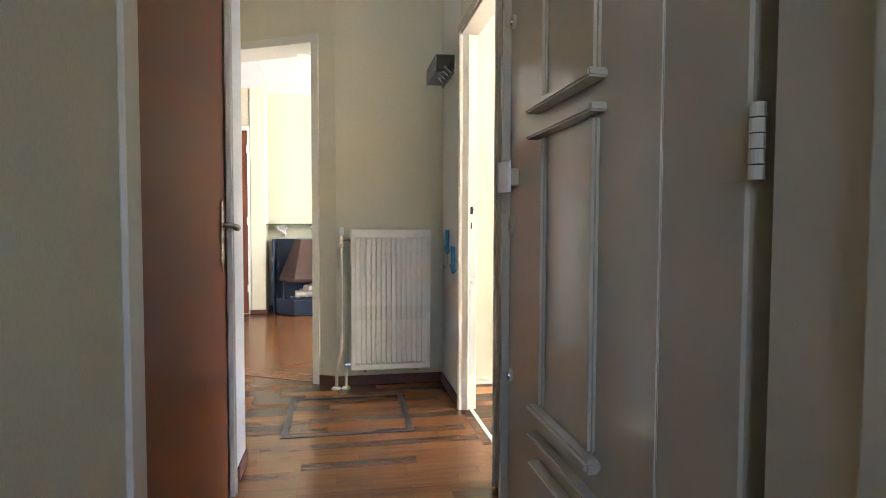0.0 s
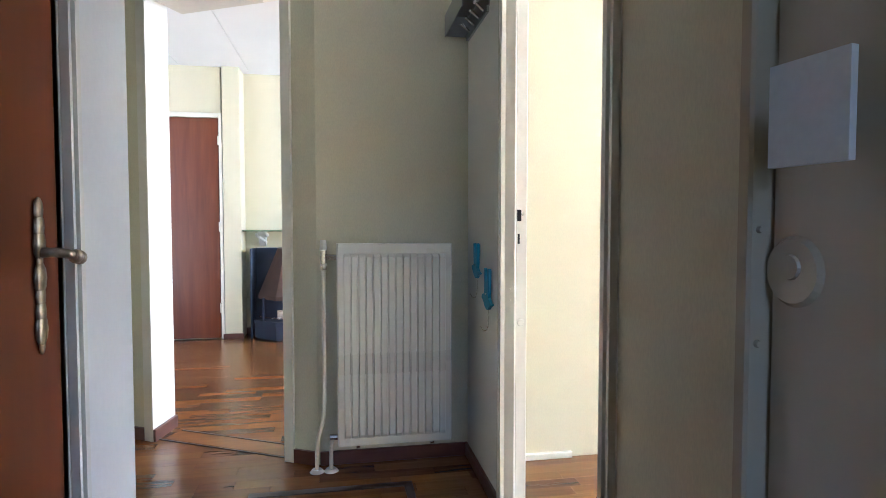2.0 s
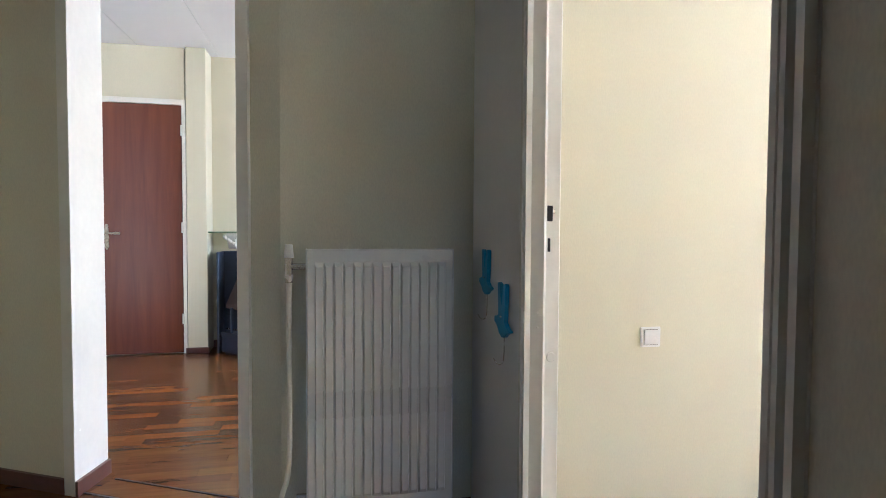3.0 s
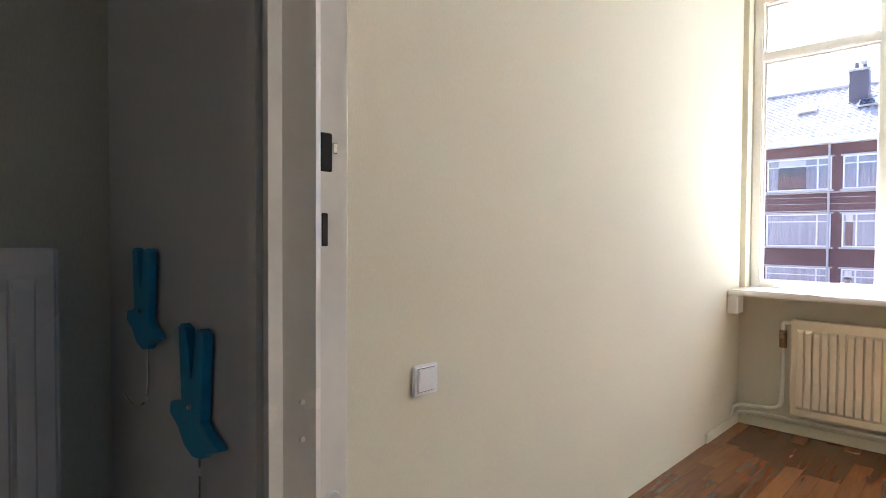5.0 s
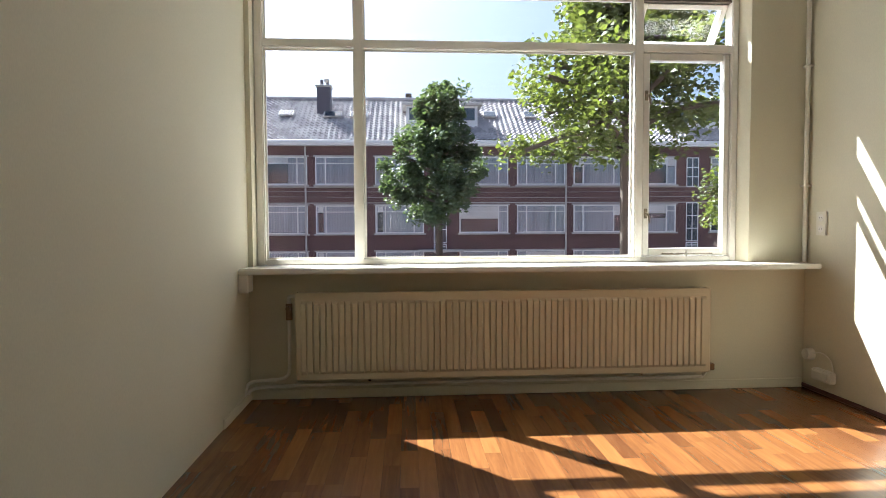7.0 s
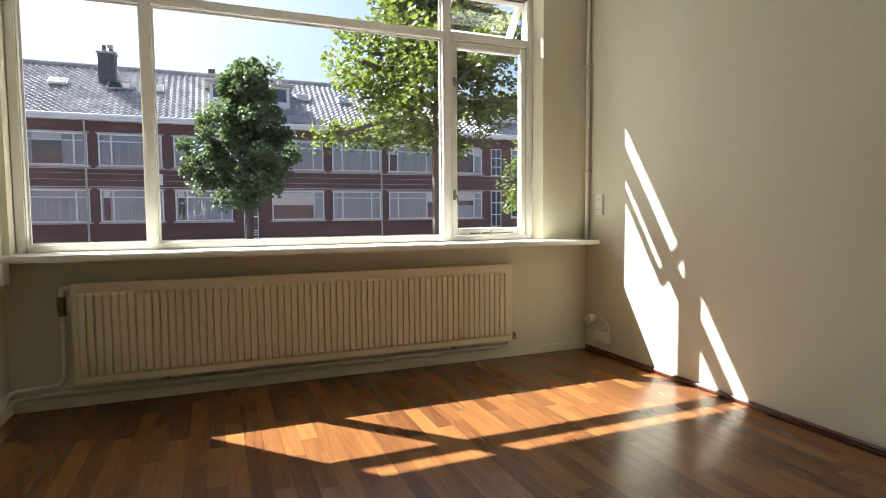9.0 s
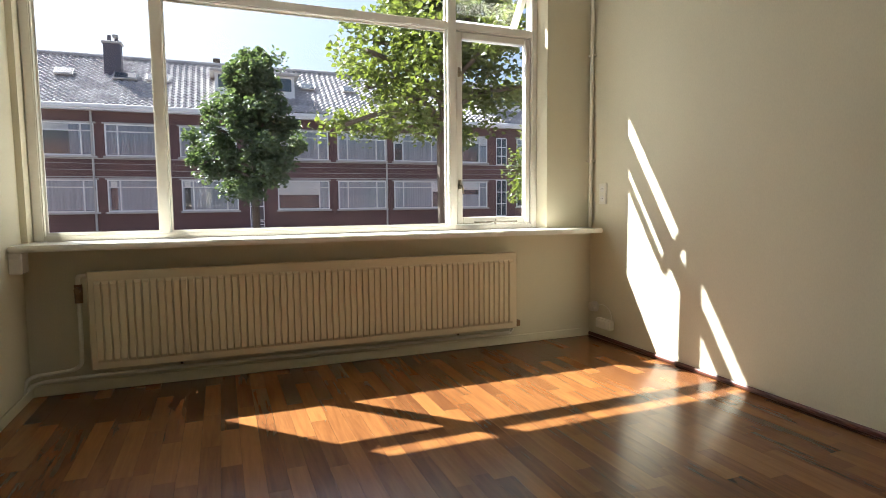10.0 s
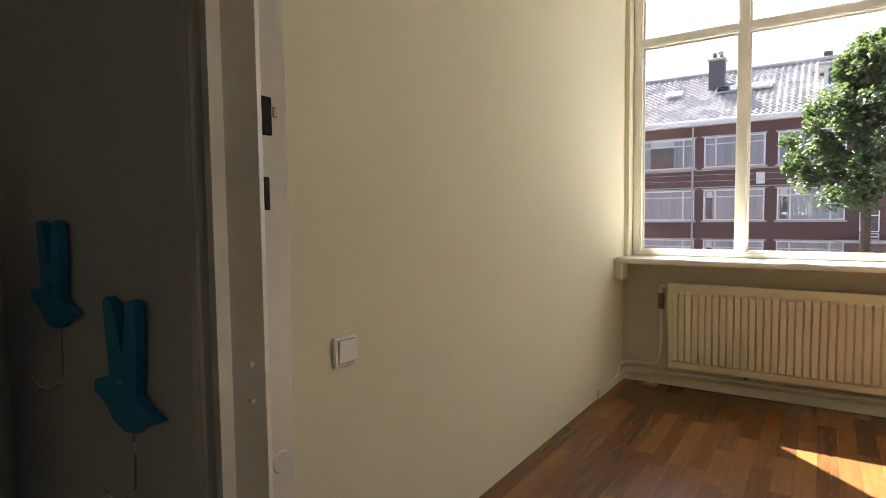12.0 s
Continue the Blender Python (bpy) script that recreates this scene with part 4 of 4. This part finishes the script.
def facade():
    """A three-storey brick terrace across the street, with bands of windows, gutter and tiled roof."""
    th = empty("terrace_house", FXX, -6, G, "dark red brick terrace with white window bands and tiled roof", "house")
    Y0, Y1 = -34.0, 18.0
    EAVE, RIDGE, DEPTH = 5.75, 9.25, 4.2
    part("wall", box(FXX, FXX + 9, Y0, Y1, G, EAVE), M_BRICK, th)
    rows = ((3.40, 5.02), (0.56, 2.20), (-2.25, -0.50))
    # window bays along the front: one side, the other, and which ends have a narrow casement
    bays = [(14.6, 11.8, "b"), (11.3, 8.3, "a"), (7.75, 4.90, "b"), (4.44, 1.55, "a"), (1.0, -1.84, "ab"), (-3.93, -6.84, "b"), (-7.36, -10.26, "ab"),
            (-10.77, -13.80, "ab"), (-14.6, -17.05, "b"), (-19.2, -22.0, "ab"), (-22.8, -25.6, "a"), (-26.4, -29.2, "ab")]
    rr = random.Random(8)

    def drape(ya, yb, za, zb, parent, blind=False):
        """A hanging net curtain in folds, or a flat blind."""
        n = 2 if blind else max(6, int((ya - yb) / 0.075))
        bm = bmesh.new()
        top = [bm.verts.new((FXX - 0.022 - (0.0 if blind else 0.012 * (k % 2)), ya + (yb - ya) * k / n, zb)) for k in range(n + 1)]
        low = [bm.verts.new((v.co.x, v.co.y, za)) for v in top]
        for k in range(n):
            bm.faces.new((top[k], top[k + 1], low[k + 1], low[k]))
        return part("blind" if blind else "curtain", bm, M_HPAINT if blind else M_CURTAIN, parent)

    for z0, z1 in rows:
        for ya, yb, ends in bays:
            wd = part("window", box(FXX - 0.075, FXX - 0.005, yb, ya, z0, z0 + 0.075, 0.01), M_HPAINT, th)
            zt = z1 - 0.38
            cuts = [ya] + ([ya - 0.58] if "a" in ends else []) + ([yb + 0.58] if "b" in ends else []) + [yb]
            part("frame", box(FXX - 0.075, FXX - 0.005, yb, ya, z1 - 0.07, z1, 0.01), M_HPAINT, wd)
            for y in cuts:
                e = min(max(y, yb + 0.035), ya - 0.035)
                part("frame", box(FXX - 0.073, FXX - 0.005, e - 0.035, e + 0.035, z0 + 0.075, z1 - 0.07, 0.008), M_HPAINT, wd)
            for p, q in zip(cuts, cuts[1:]):
                p, q = p - 0.03, q + 0.03
                part("transom", box(FXX - 0.07, FXX - 0.006, q, p, zt - 0.028, zt + 0.028, 0.006), M_HPAINT, wd)
                # thin dark sheet on the solid wall, painted as the unlit room inside
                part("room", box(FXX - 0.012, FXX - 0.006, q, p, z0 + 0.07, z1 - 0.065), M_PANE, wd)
                for za, zb in ((z0 + 0.07, zt - 0.02), (zt + 0.02, z1 - 0.06)):
                    g = part("pane", box(FXX - 0.052, FXX - 0.047, q, p, za, zb), M_GLASS, wd)
                    g.visible_shadow = False
                mood = rr.random()
                if mood < 0.55:
                    drape(p, q, z0 + 0.09, z1 - 0.08, wd)
                elif mood < 0.75:
                    drape(p, q, z0 + 0.09, z0 + 0.09 + (z1 - z0) * rr.choice((0.45, 0.6)), wd)
                    drape(p, q, zt - 0.15, z1 - 0.08, wd, True)
                elif mood < 0.9:
                    w = (p - q) * 0.22
                    drape(p, p - w, z0 + 0.09, z1 - 0.08, wd)
                    drape(q + w, q, z0 + 0.09, z1 - 0.08, wd)
                    drape(p - w, q + w, zt, z1 - 0.08, wd, True)
                else:
                    drape(p, q, zt - rr.uniform(0.0, 0.5), z1 - 0.08, wd, True)
            part("sill", box(FXX - 0.18, FXX, yb - 0.1, ya + 0.1, z0 - 0.10, z0, 0.015), M_STONEBAND, wd)
            part("lintel", box(FXX - 0.10, FXX, yb - 0.1, ya + 0.1, z1, z1 + 0.08, 0.01), M_STONEBAND, wd)
    for z in (3.24, 2.32):
        part("course", box(FXX - 0.03, FXX - 0.002, Y0, Y1, z, z + 0.05), M_STONEBAND, th)
    # stair windows above the entrances
    for yc in (-2.79, -18.07):
        for z0, z1 in ((0.0, 2.3), (-0.55, -0.1), (3.3, 5.0)):
            # solid pane with the unlit stairwell's darkness put into its colour
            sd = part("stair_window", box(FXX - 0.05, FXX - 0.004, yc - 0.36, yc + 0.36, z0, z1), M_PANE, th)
            for k in range(4):
                z = z0 + (z1 - z0) * k / 3
                part("glazing_bar", box(FXX - 0.07, FXX - 0.05, yc - 0.36, yc + 0.36, z - 0.025, z + 0.025), M_HPAINT, sd)
            for y in (yc - 0.36, yc, yc + 0.36):
                part("glazing_bar", box(FXX - 0.068, FXX - 0.05, y - 0.025, y + 0.025, z0, z1), M_HPAINT, sd)
        part("canopy", box(FXX - 0.9, FXX, yc - 1.3, yc + 1.3, -0.52, -0.40), M_STONEBAND, th)
        part("entrance_door", box(FXX - 0.04, FXX - 0.004, yc - 1.0, yc + 1.0, G, -0.55), M_PANE, th)
    for yc in (5.0, -10.3, -22.4):
        pp = part("downpipe", cyl((FXX - 0.09, yc, G), (FXX - 0.09, yc, EAVE), 0.055, seg=8), M_STONEBAND, th)
    part("gutter", box(FXX - 0.45, FXX + 0.05, Y0, Y1, EAVE - 0.02, EAVE + 0.20, 0.03), M_HPAINT, th)
    part("soffit", box(FXX - 0.40, FXX, Y0, Y1, EAVE - 0.10, EAVE - 0.02), M_HPAINT, th)
    # pantile roof: waves across, steps down the slope
    nx, ny = 17, int((Y1 - Y0) / 0.075)
    verts, faces = [], []
    for i in range(nx * 2):
        u = (i // 2 + i % 2) / nx
        lift = 0.088 if i % 2 == 1 else 0.0
        for j in range(ny + 1):
            y = Y0 + (Y1 - Y0) * j / ny
            wav = 0.055 * math.sin(2 * math.pi * y / 0.32)
            verts.append((FXX - 0.35 + (DEPTH + 0.35) * u, y, EAVE + 0.2 + (RIDGE - EAVE - 0.2) * u + wav - lift + 0.05))
    for i in range(nx * 2 - 1):
        for j in range(ny):
            a = i * (ny + 1) + j
            faces.append((a, a + 1, a + ny + 2, a + ny + 1))
    me = bpy.data.meshes.new("roof_tiles")
    me.from_pydata(verts, [], faces)
    me.materials.append(M_TILE)
    ro = new("roof_tiles", me)
    ro.parent = th
    ro.matrix_parent_inverse = Matrix.Translation(th.location).inverted()
    tagged(ro, kind="stuff")
    part("roof_core", prism([(FXX + 0.1, Y0), (FXX + DEPTH, Y0), (FXX + DEPTH, Y1), (FXX + 0.1, Y1)], EAVE, EAVE + 0.15), M_BRICK, th)
    part("back_roof", extrude([(DEPTH, RIDGE), (DEPTH * 2 + 0.5, EAVE), (DEPTH, EAVE)], (FXX, Y0, 0), (1, 0, 0), (0, 0, 1), (0, 1, 0), Y1 - Y0), M_TILE, th)
    part("ridge", cyl((FXX + DEPTH, Y0, RIDGE + 0.03), (FXX + DEPTH, Y1, RIDGE + 0.03), 0.14, seg=10), M_TILE, th)

    def on_roof(d):
        return EAVE + 0.2 + (RIDGE - EAVE - 0.2) * (d + 0.35) / (DEPTH + 0.35)

    slope = math.atan2(RIDGE - EAVE - 0.2, DEPTH + 0.35)
    for yc, d, w in ((6.48, 2.2, 0.9), (3.63, 2.1, 1.15), (2.04, 2.1, 1.15), (-6.05, 2.2, 0.85), (-8.55, 2.2, 0.75), (11.5, 2.2, 0.9)):
        m = Matrix.Translation((FXX + d, yc, on_roof(d) + 0.13)) @ Matrix.Rotation(-slope, 4, 'Y')
        rl = part("roof_light", box(-0.36, 0.36, -w / 2, w / 2, -0.02, 0.07, 0.01, m=m), M_STONEBAND, th)
        part("pane", box(-0.30, 0.30, -w / 2 + 0.07, w / 2 - 0.07, 0.07, 0.085, m=m), M_PANE, rl)

    def chimney(yc, d, w, h):
        z = on_roof(d)
        ch = part("chimney", box(FXX + d - 0.35, FXX + d + 0.35, yc - w / 2, yc + w / 2, z - 0.6, z + h), M_CHIM, th)
        part("cap", box(FXX + d - 0.42, FXX + d + 0.42, yc - w / 2 - 0.08, yc + w / 2 + 0.08, z + h, z + h + 0.12, 0.02), M_STONEBAND, ch)
        for k in (-0.2, 0.15):
            part("pot", cyl((FXX + d, yc + k, z + h + 0.12), (FXX + d, yc + k, z + h + 0.42 + k * 0.5), 0.12, 0.10, 10), M_CHIM, ch)
        part("cowl", box(FXX + d - 0.16, FXX + d + 0.16, yc - 0.3, yc - 0.02, z + h + 0.36, z + h + 0.55, 0.03), M_STONEBAND, ch)

    chimney(4.25, 2.7, 0.82, 1.45)
    part("vent_pipe", box(FXX + 4.3, FXX + 4.7, -1.2, -0.8, RIDGE - 0.3, RIDGE + 0.45), M_BARK, th)
    # dormers
    for yc, w in ((-3.0, 4.3), (-19.3, 4.2)):
        z = on_roof(1.2)
        dm = part("dormer", box(FXX + 1.0, FXX + 3.6, yc - w / 2, yc + w / 2, z - 0.2, z + 1.12), M_HPAINT, th, "white flat-roofed dormer")
        part("dormer_roof", box(FXX + 0.7, FXX + 3.8, yc - w / 2 - 0.25, yc + w / 2 + 0.25, z + 1.12, z + 1.28, 0.02), M_STONEBAND, dm)
        n = 2 if w < 3 else 4
        for k in range(n):
            a = yc - w / 2 + 0.12 + (w - 0.24) * k / n
            # dark colour stands for the unlit space inside the dormer
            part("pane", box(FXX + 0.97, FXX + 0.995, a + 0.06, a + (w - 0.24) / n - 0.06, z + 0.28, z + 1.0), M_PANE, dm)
    part("meter_box", box(FXX - 0.08, FXX - 0.003, 1.55, 1.95, 2.45, 3.05, 0.02), M_HPAINT, th)


facade()
far = empty("end_house", 36, -48, G, "brick end house further down the street", "house")
part("wall", box(31, 45, -70, -36, G, 8), M_BRICK, far)
part("roof", extrude([(0, 8), (7, 12), (14, 8)], (31, -70, 0), (1, 0, 0), (0, 0, 1), (0, 1, 0), 34), M_TILE, far)
far2 = empty("corner_house", 36, 40, G, "brick corner house further up the street", "house")
part("wall", box(33.5, 45, 18.5, 70, G, 6), M_BRICK, far2)
part("roof", extrude([(0, 6), (5.5, 9.3), (11, 6)], (33.5, 18.5, 0), (1, 0, 0), (0, 0, 1), (0, 1, 0), 51), M_TILE, far2)
part("front_wall", box(3.272, 3.33, -30, -3.35, G, 7), M_BRICK, own)
part("front_wall", box(3.272, 3.33, -3.35, 3.8, G, 0.64), M_BRICK, own)
part("front_wall", box(3.272, 3.33, -3.35, 3.8, 2.40, 7), M_BRICK, own)
part("front_wall", box(3.272, 3.33, 3.8, 30, G, 7), M_BRICK, own)
part("front_infill", box(3.272, 3.30, -3.35, -2.95, 0.64, 2.40), M_HPAINT, own)


def tree(x, y, top, crown_z, crown_r, n_leaf, leaf, seed, material, label, lean=0.0, conical=False):
    """Trunk, forking limbs and a crown of many small bent leaves in clumps."""
    r = random.Random(seed)
    th = empty("street_tree", x, y, G, label, "tree", "street trees")
    tips = []
    bm = bmesh.new()
    tk = 0.08 + crown_r * 0.025
    fork = Vector((x + lean, y + lean * 0.5, crown_z + 0.2))
    tube([(x, y, G), (x + 0.03, y - 0.02, (G + crown_z) / 2), tuple(fork)], tk, 8, bm, 1)
    part("trunk", bm, M_BARK, th)
    height = top - crown_z
    limbs = bmesh.new()
    tube([tuple(fork), (x + lean, y, crown_z + height * 0.5), (x + lean + 0.1, y, top - height * 0.22)], tk * 0.55, 6, limbs, 1)
    n_limb = 44 if crown_r > 2 else 30
    for k in range(n_limb):
        f = (k + r.random()) / n_limb
        ang = k * 2.4 + r.random()
        if conical:
            reach = crown_r * min(0.86 + 0.7 * f, 1.2 - 1.05 * f) * r.uniform(0.7, 1.12)
        else:
            reach = crown_r * math.sqrt(max(0.1, 1 - (2 * f - 0.7) ** 2 * (1.0 if f > 0.35 else 0.5))) * r.uniform(0.65, 1.15) * (1.0 if f < 0.45 else 0.8)
        z0 = crown_z + 0.2 + height * (0.84 if crown_r < 2 else 0.72) * f
        p = Vector((x + lean, y, z0))
        q = p + Vector((math.cos(ang) * reach, math.sin(ang) * reach, reach * r.uniform(-0.12, 0.45)))
        if not conical and f < 0.3:
            q.z -= 0.25 * reach
        mid = p.lerp(q, 0.5) + Vector((0, 0, 0.12 * reach))
        tube([tuple(p), tuple(mid), tuple(q)], 0.03 + 0.012 * crown_r * (1 - f), 5, limbs, 1)
        for s in (0.35, 0.55, 0.75, 0.92, 1.05):
            c = p.lerp(q, s) + Vector((r.gauss(0, .12), r.gauss(0, .12), r.gauss(0, .1))) * crown_r * (0.8 if conical else 0.6)
            tips.append((c, (0.09 + 0.12 * r.random()) * crown_r if crown_r < 2 else 0.22 + 0.26 * r.random()))
    part("limbs", limbs, M_BARK, th)
    vs, fs = [], []
    for k in range(n_leaf):
        c, rad = tips[r.randrange(len(tips))]
        d = Vector((r.gauss(0, 1), r.gauss(0, 1), r.gauss(0, 0.75))).normalized() * rad * (r.random() ** 0.45) * 1.25
        o = c + d
        e = Euler((r.uniform(-0.9, 0.9), r.uniform(-0.9, 0.9), r.uniform(0, 6.28))).to_matrix()
        s = leaf * r.uniform(0.7, 1.35)
        b = len(vs)
        for px, py, pz in ((0, -0.5, 0), (0.42, -0.05, 0.13), (0.25, 0.35, 0.08), (0, 0.62, -0.08), (-0.25, 0.35, 0.08), (-0.42, -0.05, 0.13), (0, 0, -0.02)):
            vs.append(o + e @ Vector((px * s, py * s, pz * s)))
        fs += [(b, b + 1, b + 6), (b + 1, b + 2, b + 6), (b + 2, b + 3, b + 6), (b + 3, b + 4, b + 6), (b + 4, b + 5, b + 6), (b + 5, b, b + 6)]
    me = bpy.data.meshes.new("crown")
    me.from_pydata([tuple(v) for v in vs], [], fs)
    me.materials.append(material)
    cr = new("crown", me)
    cr.parent = th
    cr.matrix_parent_inverse = Matrix.Translation(th.location).inverted()
    tagged(cr, kind="stuff")
    return th


tree(20.0, -2.0, 6.35, 1.0, 1.95, 22000, 0.125, 3, M_LEAF1, "slender dark green street tree with a pointed crown", 0.0, True)
tree(12.0, -5.7, 7.9, 2.35, 2.6, 21000, 0.115, 11, M_LEAF2, "large leafy yellow-green street tree", 0.0, True)
tree(20.0, -14.0, 6.0, 0.6, 1.8, 7000, 0.15, 21, M_LEAF2, "green street tree behind the casement", 0.0, True)
for z in (2.66, 2.98):
    wr = empty("overhead_wire", FXX, -8, z, "thin dark cable slung along the brick terrace front", "wire")
    part("strand", tube([(FXX - 0.005, 17.5, z + 0.2), (FXX - 0.22, 4, z), (FXX - 0.22, -12, z - 0.05), (FXX - 0.005, -33.5, z + 0.2)], 0.012, 5, round_by=2), M_STONEBAND, wr)

# ---- parquet strips ----
PW, GAP, TH = 0.072, 0.0004, 0.008


def strip_mesh(length):
    """A thin strip with a fine chamfer along its top edges."""
    me = bpy.data.meshes.new("strip")
    l, w, c = length / 2 - GAP / 2, PW / 2 - GAP / 2, 0.0003
    vs = [(-l, -w, -TH), (l, -w, -TH), (l, w, -TH), (-l, w, -TH), (-l, -w, -c), (l, -w, -c), (l, w, -c), (-l, w, -c),
          (-l + c, -w + c, 0), (l - c, -w + c, 0), (l - c, w - c, 0), (-l + c, w - c, 0)]
    fs = [(0, 1, 5, 4), (1, 2, 6, 5), (2, 3, 7, 6), (3, 0, 4, 7), (4, 5, 9, 8), (5, 6, 10, 9), (6, 7, 11, 10), (7, 4, 8, 11), (8, 9, 10, 11)]
    me.from_pydata(vs, [], fs)
    me.materials.append(M_PARQUET)
    return me


STRIPS = {n: strip_mesh(0.05 * n) for n in range(2, 14)}


def lay(x0, x1, y0, y1, seed):
    """Rows of strips along x: yields middle x, y and length in steps of 5 cm."""
    r = random.Random(seed)
    rows = int(round((y1 - y0) / PW))
    for j in range(rows):
        y = y0 + PW * (j + 0.5)
        x = x0 - 0.05 * r.randrange(0, 8)
        while x < x1:
            n = r.choice((7, 8, 9, 9, 10, 10, 11, 12))
            a, b = max(x, x0), min(x + 0.05 * n, x1)
            if b - a > 0.004:
                yield (a + b) / 2, y, b - a
            x += 0.05 * n


# bedroom: each strip a piece of its own
for xc, y, ln in lay(0.0, WX, BY - 46 * PW, BY, 5):
    n = max(2, min(13, round(ln / 0.05)))
    ob = new("parquet_strip", STRIPS[n])
    ob.parent = floor
    ob.location = (xc, y, random.Random(int(xc * 977 + y * 7919)).uniform(-0.0002, 0.0))
    ob.scale = (ln / (0.05 * n), 1, 1)

# hall and living room: the rest of the strips, joined
vs, fs = [], []
for x0, x1, y0, y1, sd in ((LX - 0.1, 0.0, BY - 64 * PW, BY, 6), (-2.4, LX - 0.1, BY - 14 * PW, BY, 8), (-3.2, 3.1, BY, BY + 48 * PW, 7)):
    for xc, y, ln in lay(x0, x1, y0, y1, sd):
        l, w, c, b = ln / 2 - GAP / 2, PW / 2 - GAP / 2, 0.0003, len(vs)
        vs += [(xc + p, y + q, z) for p, q, z in ((-l, -w, -TH), (l, -w, -TH), (l, w, -TH), (-l, w, -TH), (-l, -w, -c), (l, -w, -c), (l, w, -c), (-l, w, -c),
                                                  (-l + c, -w + c, 0), (l - c, -w + c, 0), (l - c, w - c, 0), (-l + c, w - c, 0))]
        fs += [tuple(b + i for i in f) for f in ((0, 1, 5, 4), (1, 2, 6, 5), (2, 3, 7, 6), (3, 0, 4, 7), (4, 5, 9, 8), (5, 6, 10, 9), (6, 7, 11, 10), (7, 4, 8, 11), (8, 9, 10, 11))]
me = bpy.data.meshes.new("parquet_strips")
me.from_pydata(vs, [], fs)
me.materials.append(M_PARQUET_J)
rest = new("parquet_strips", me)
rest.parent = floor
tagged(rest, kind="stuff")
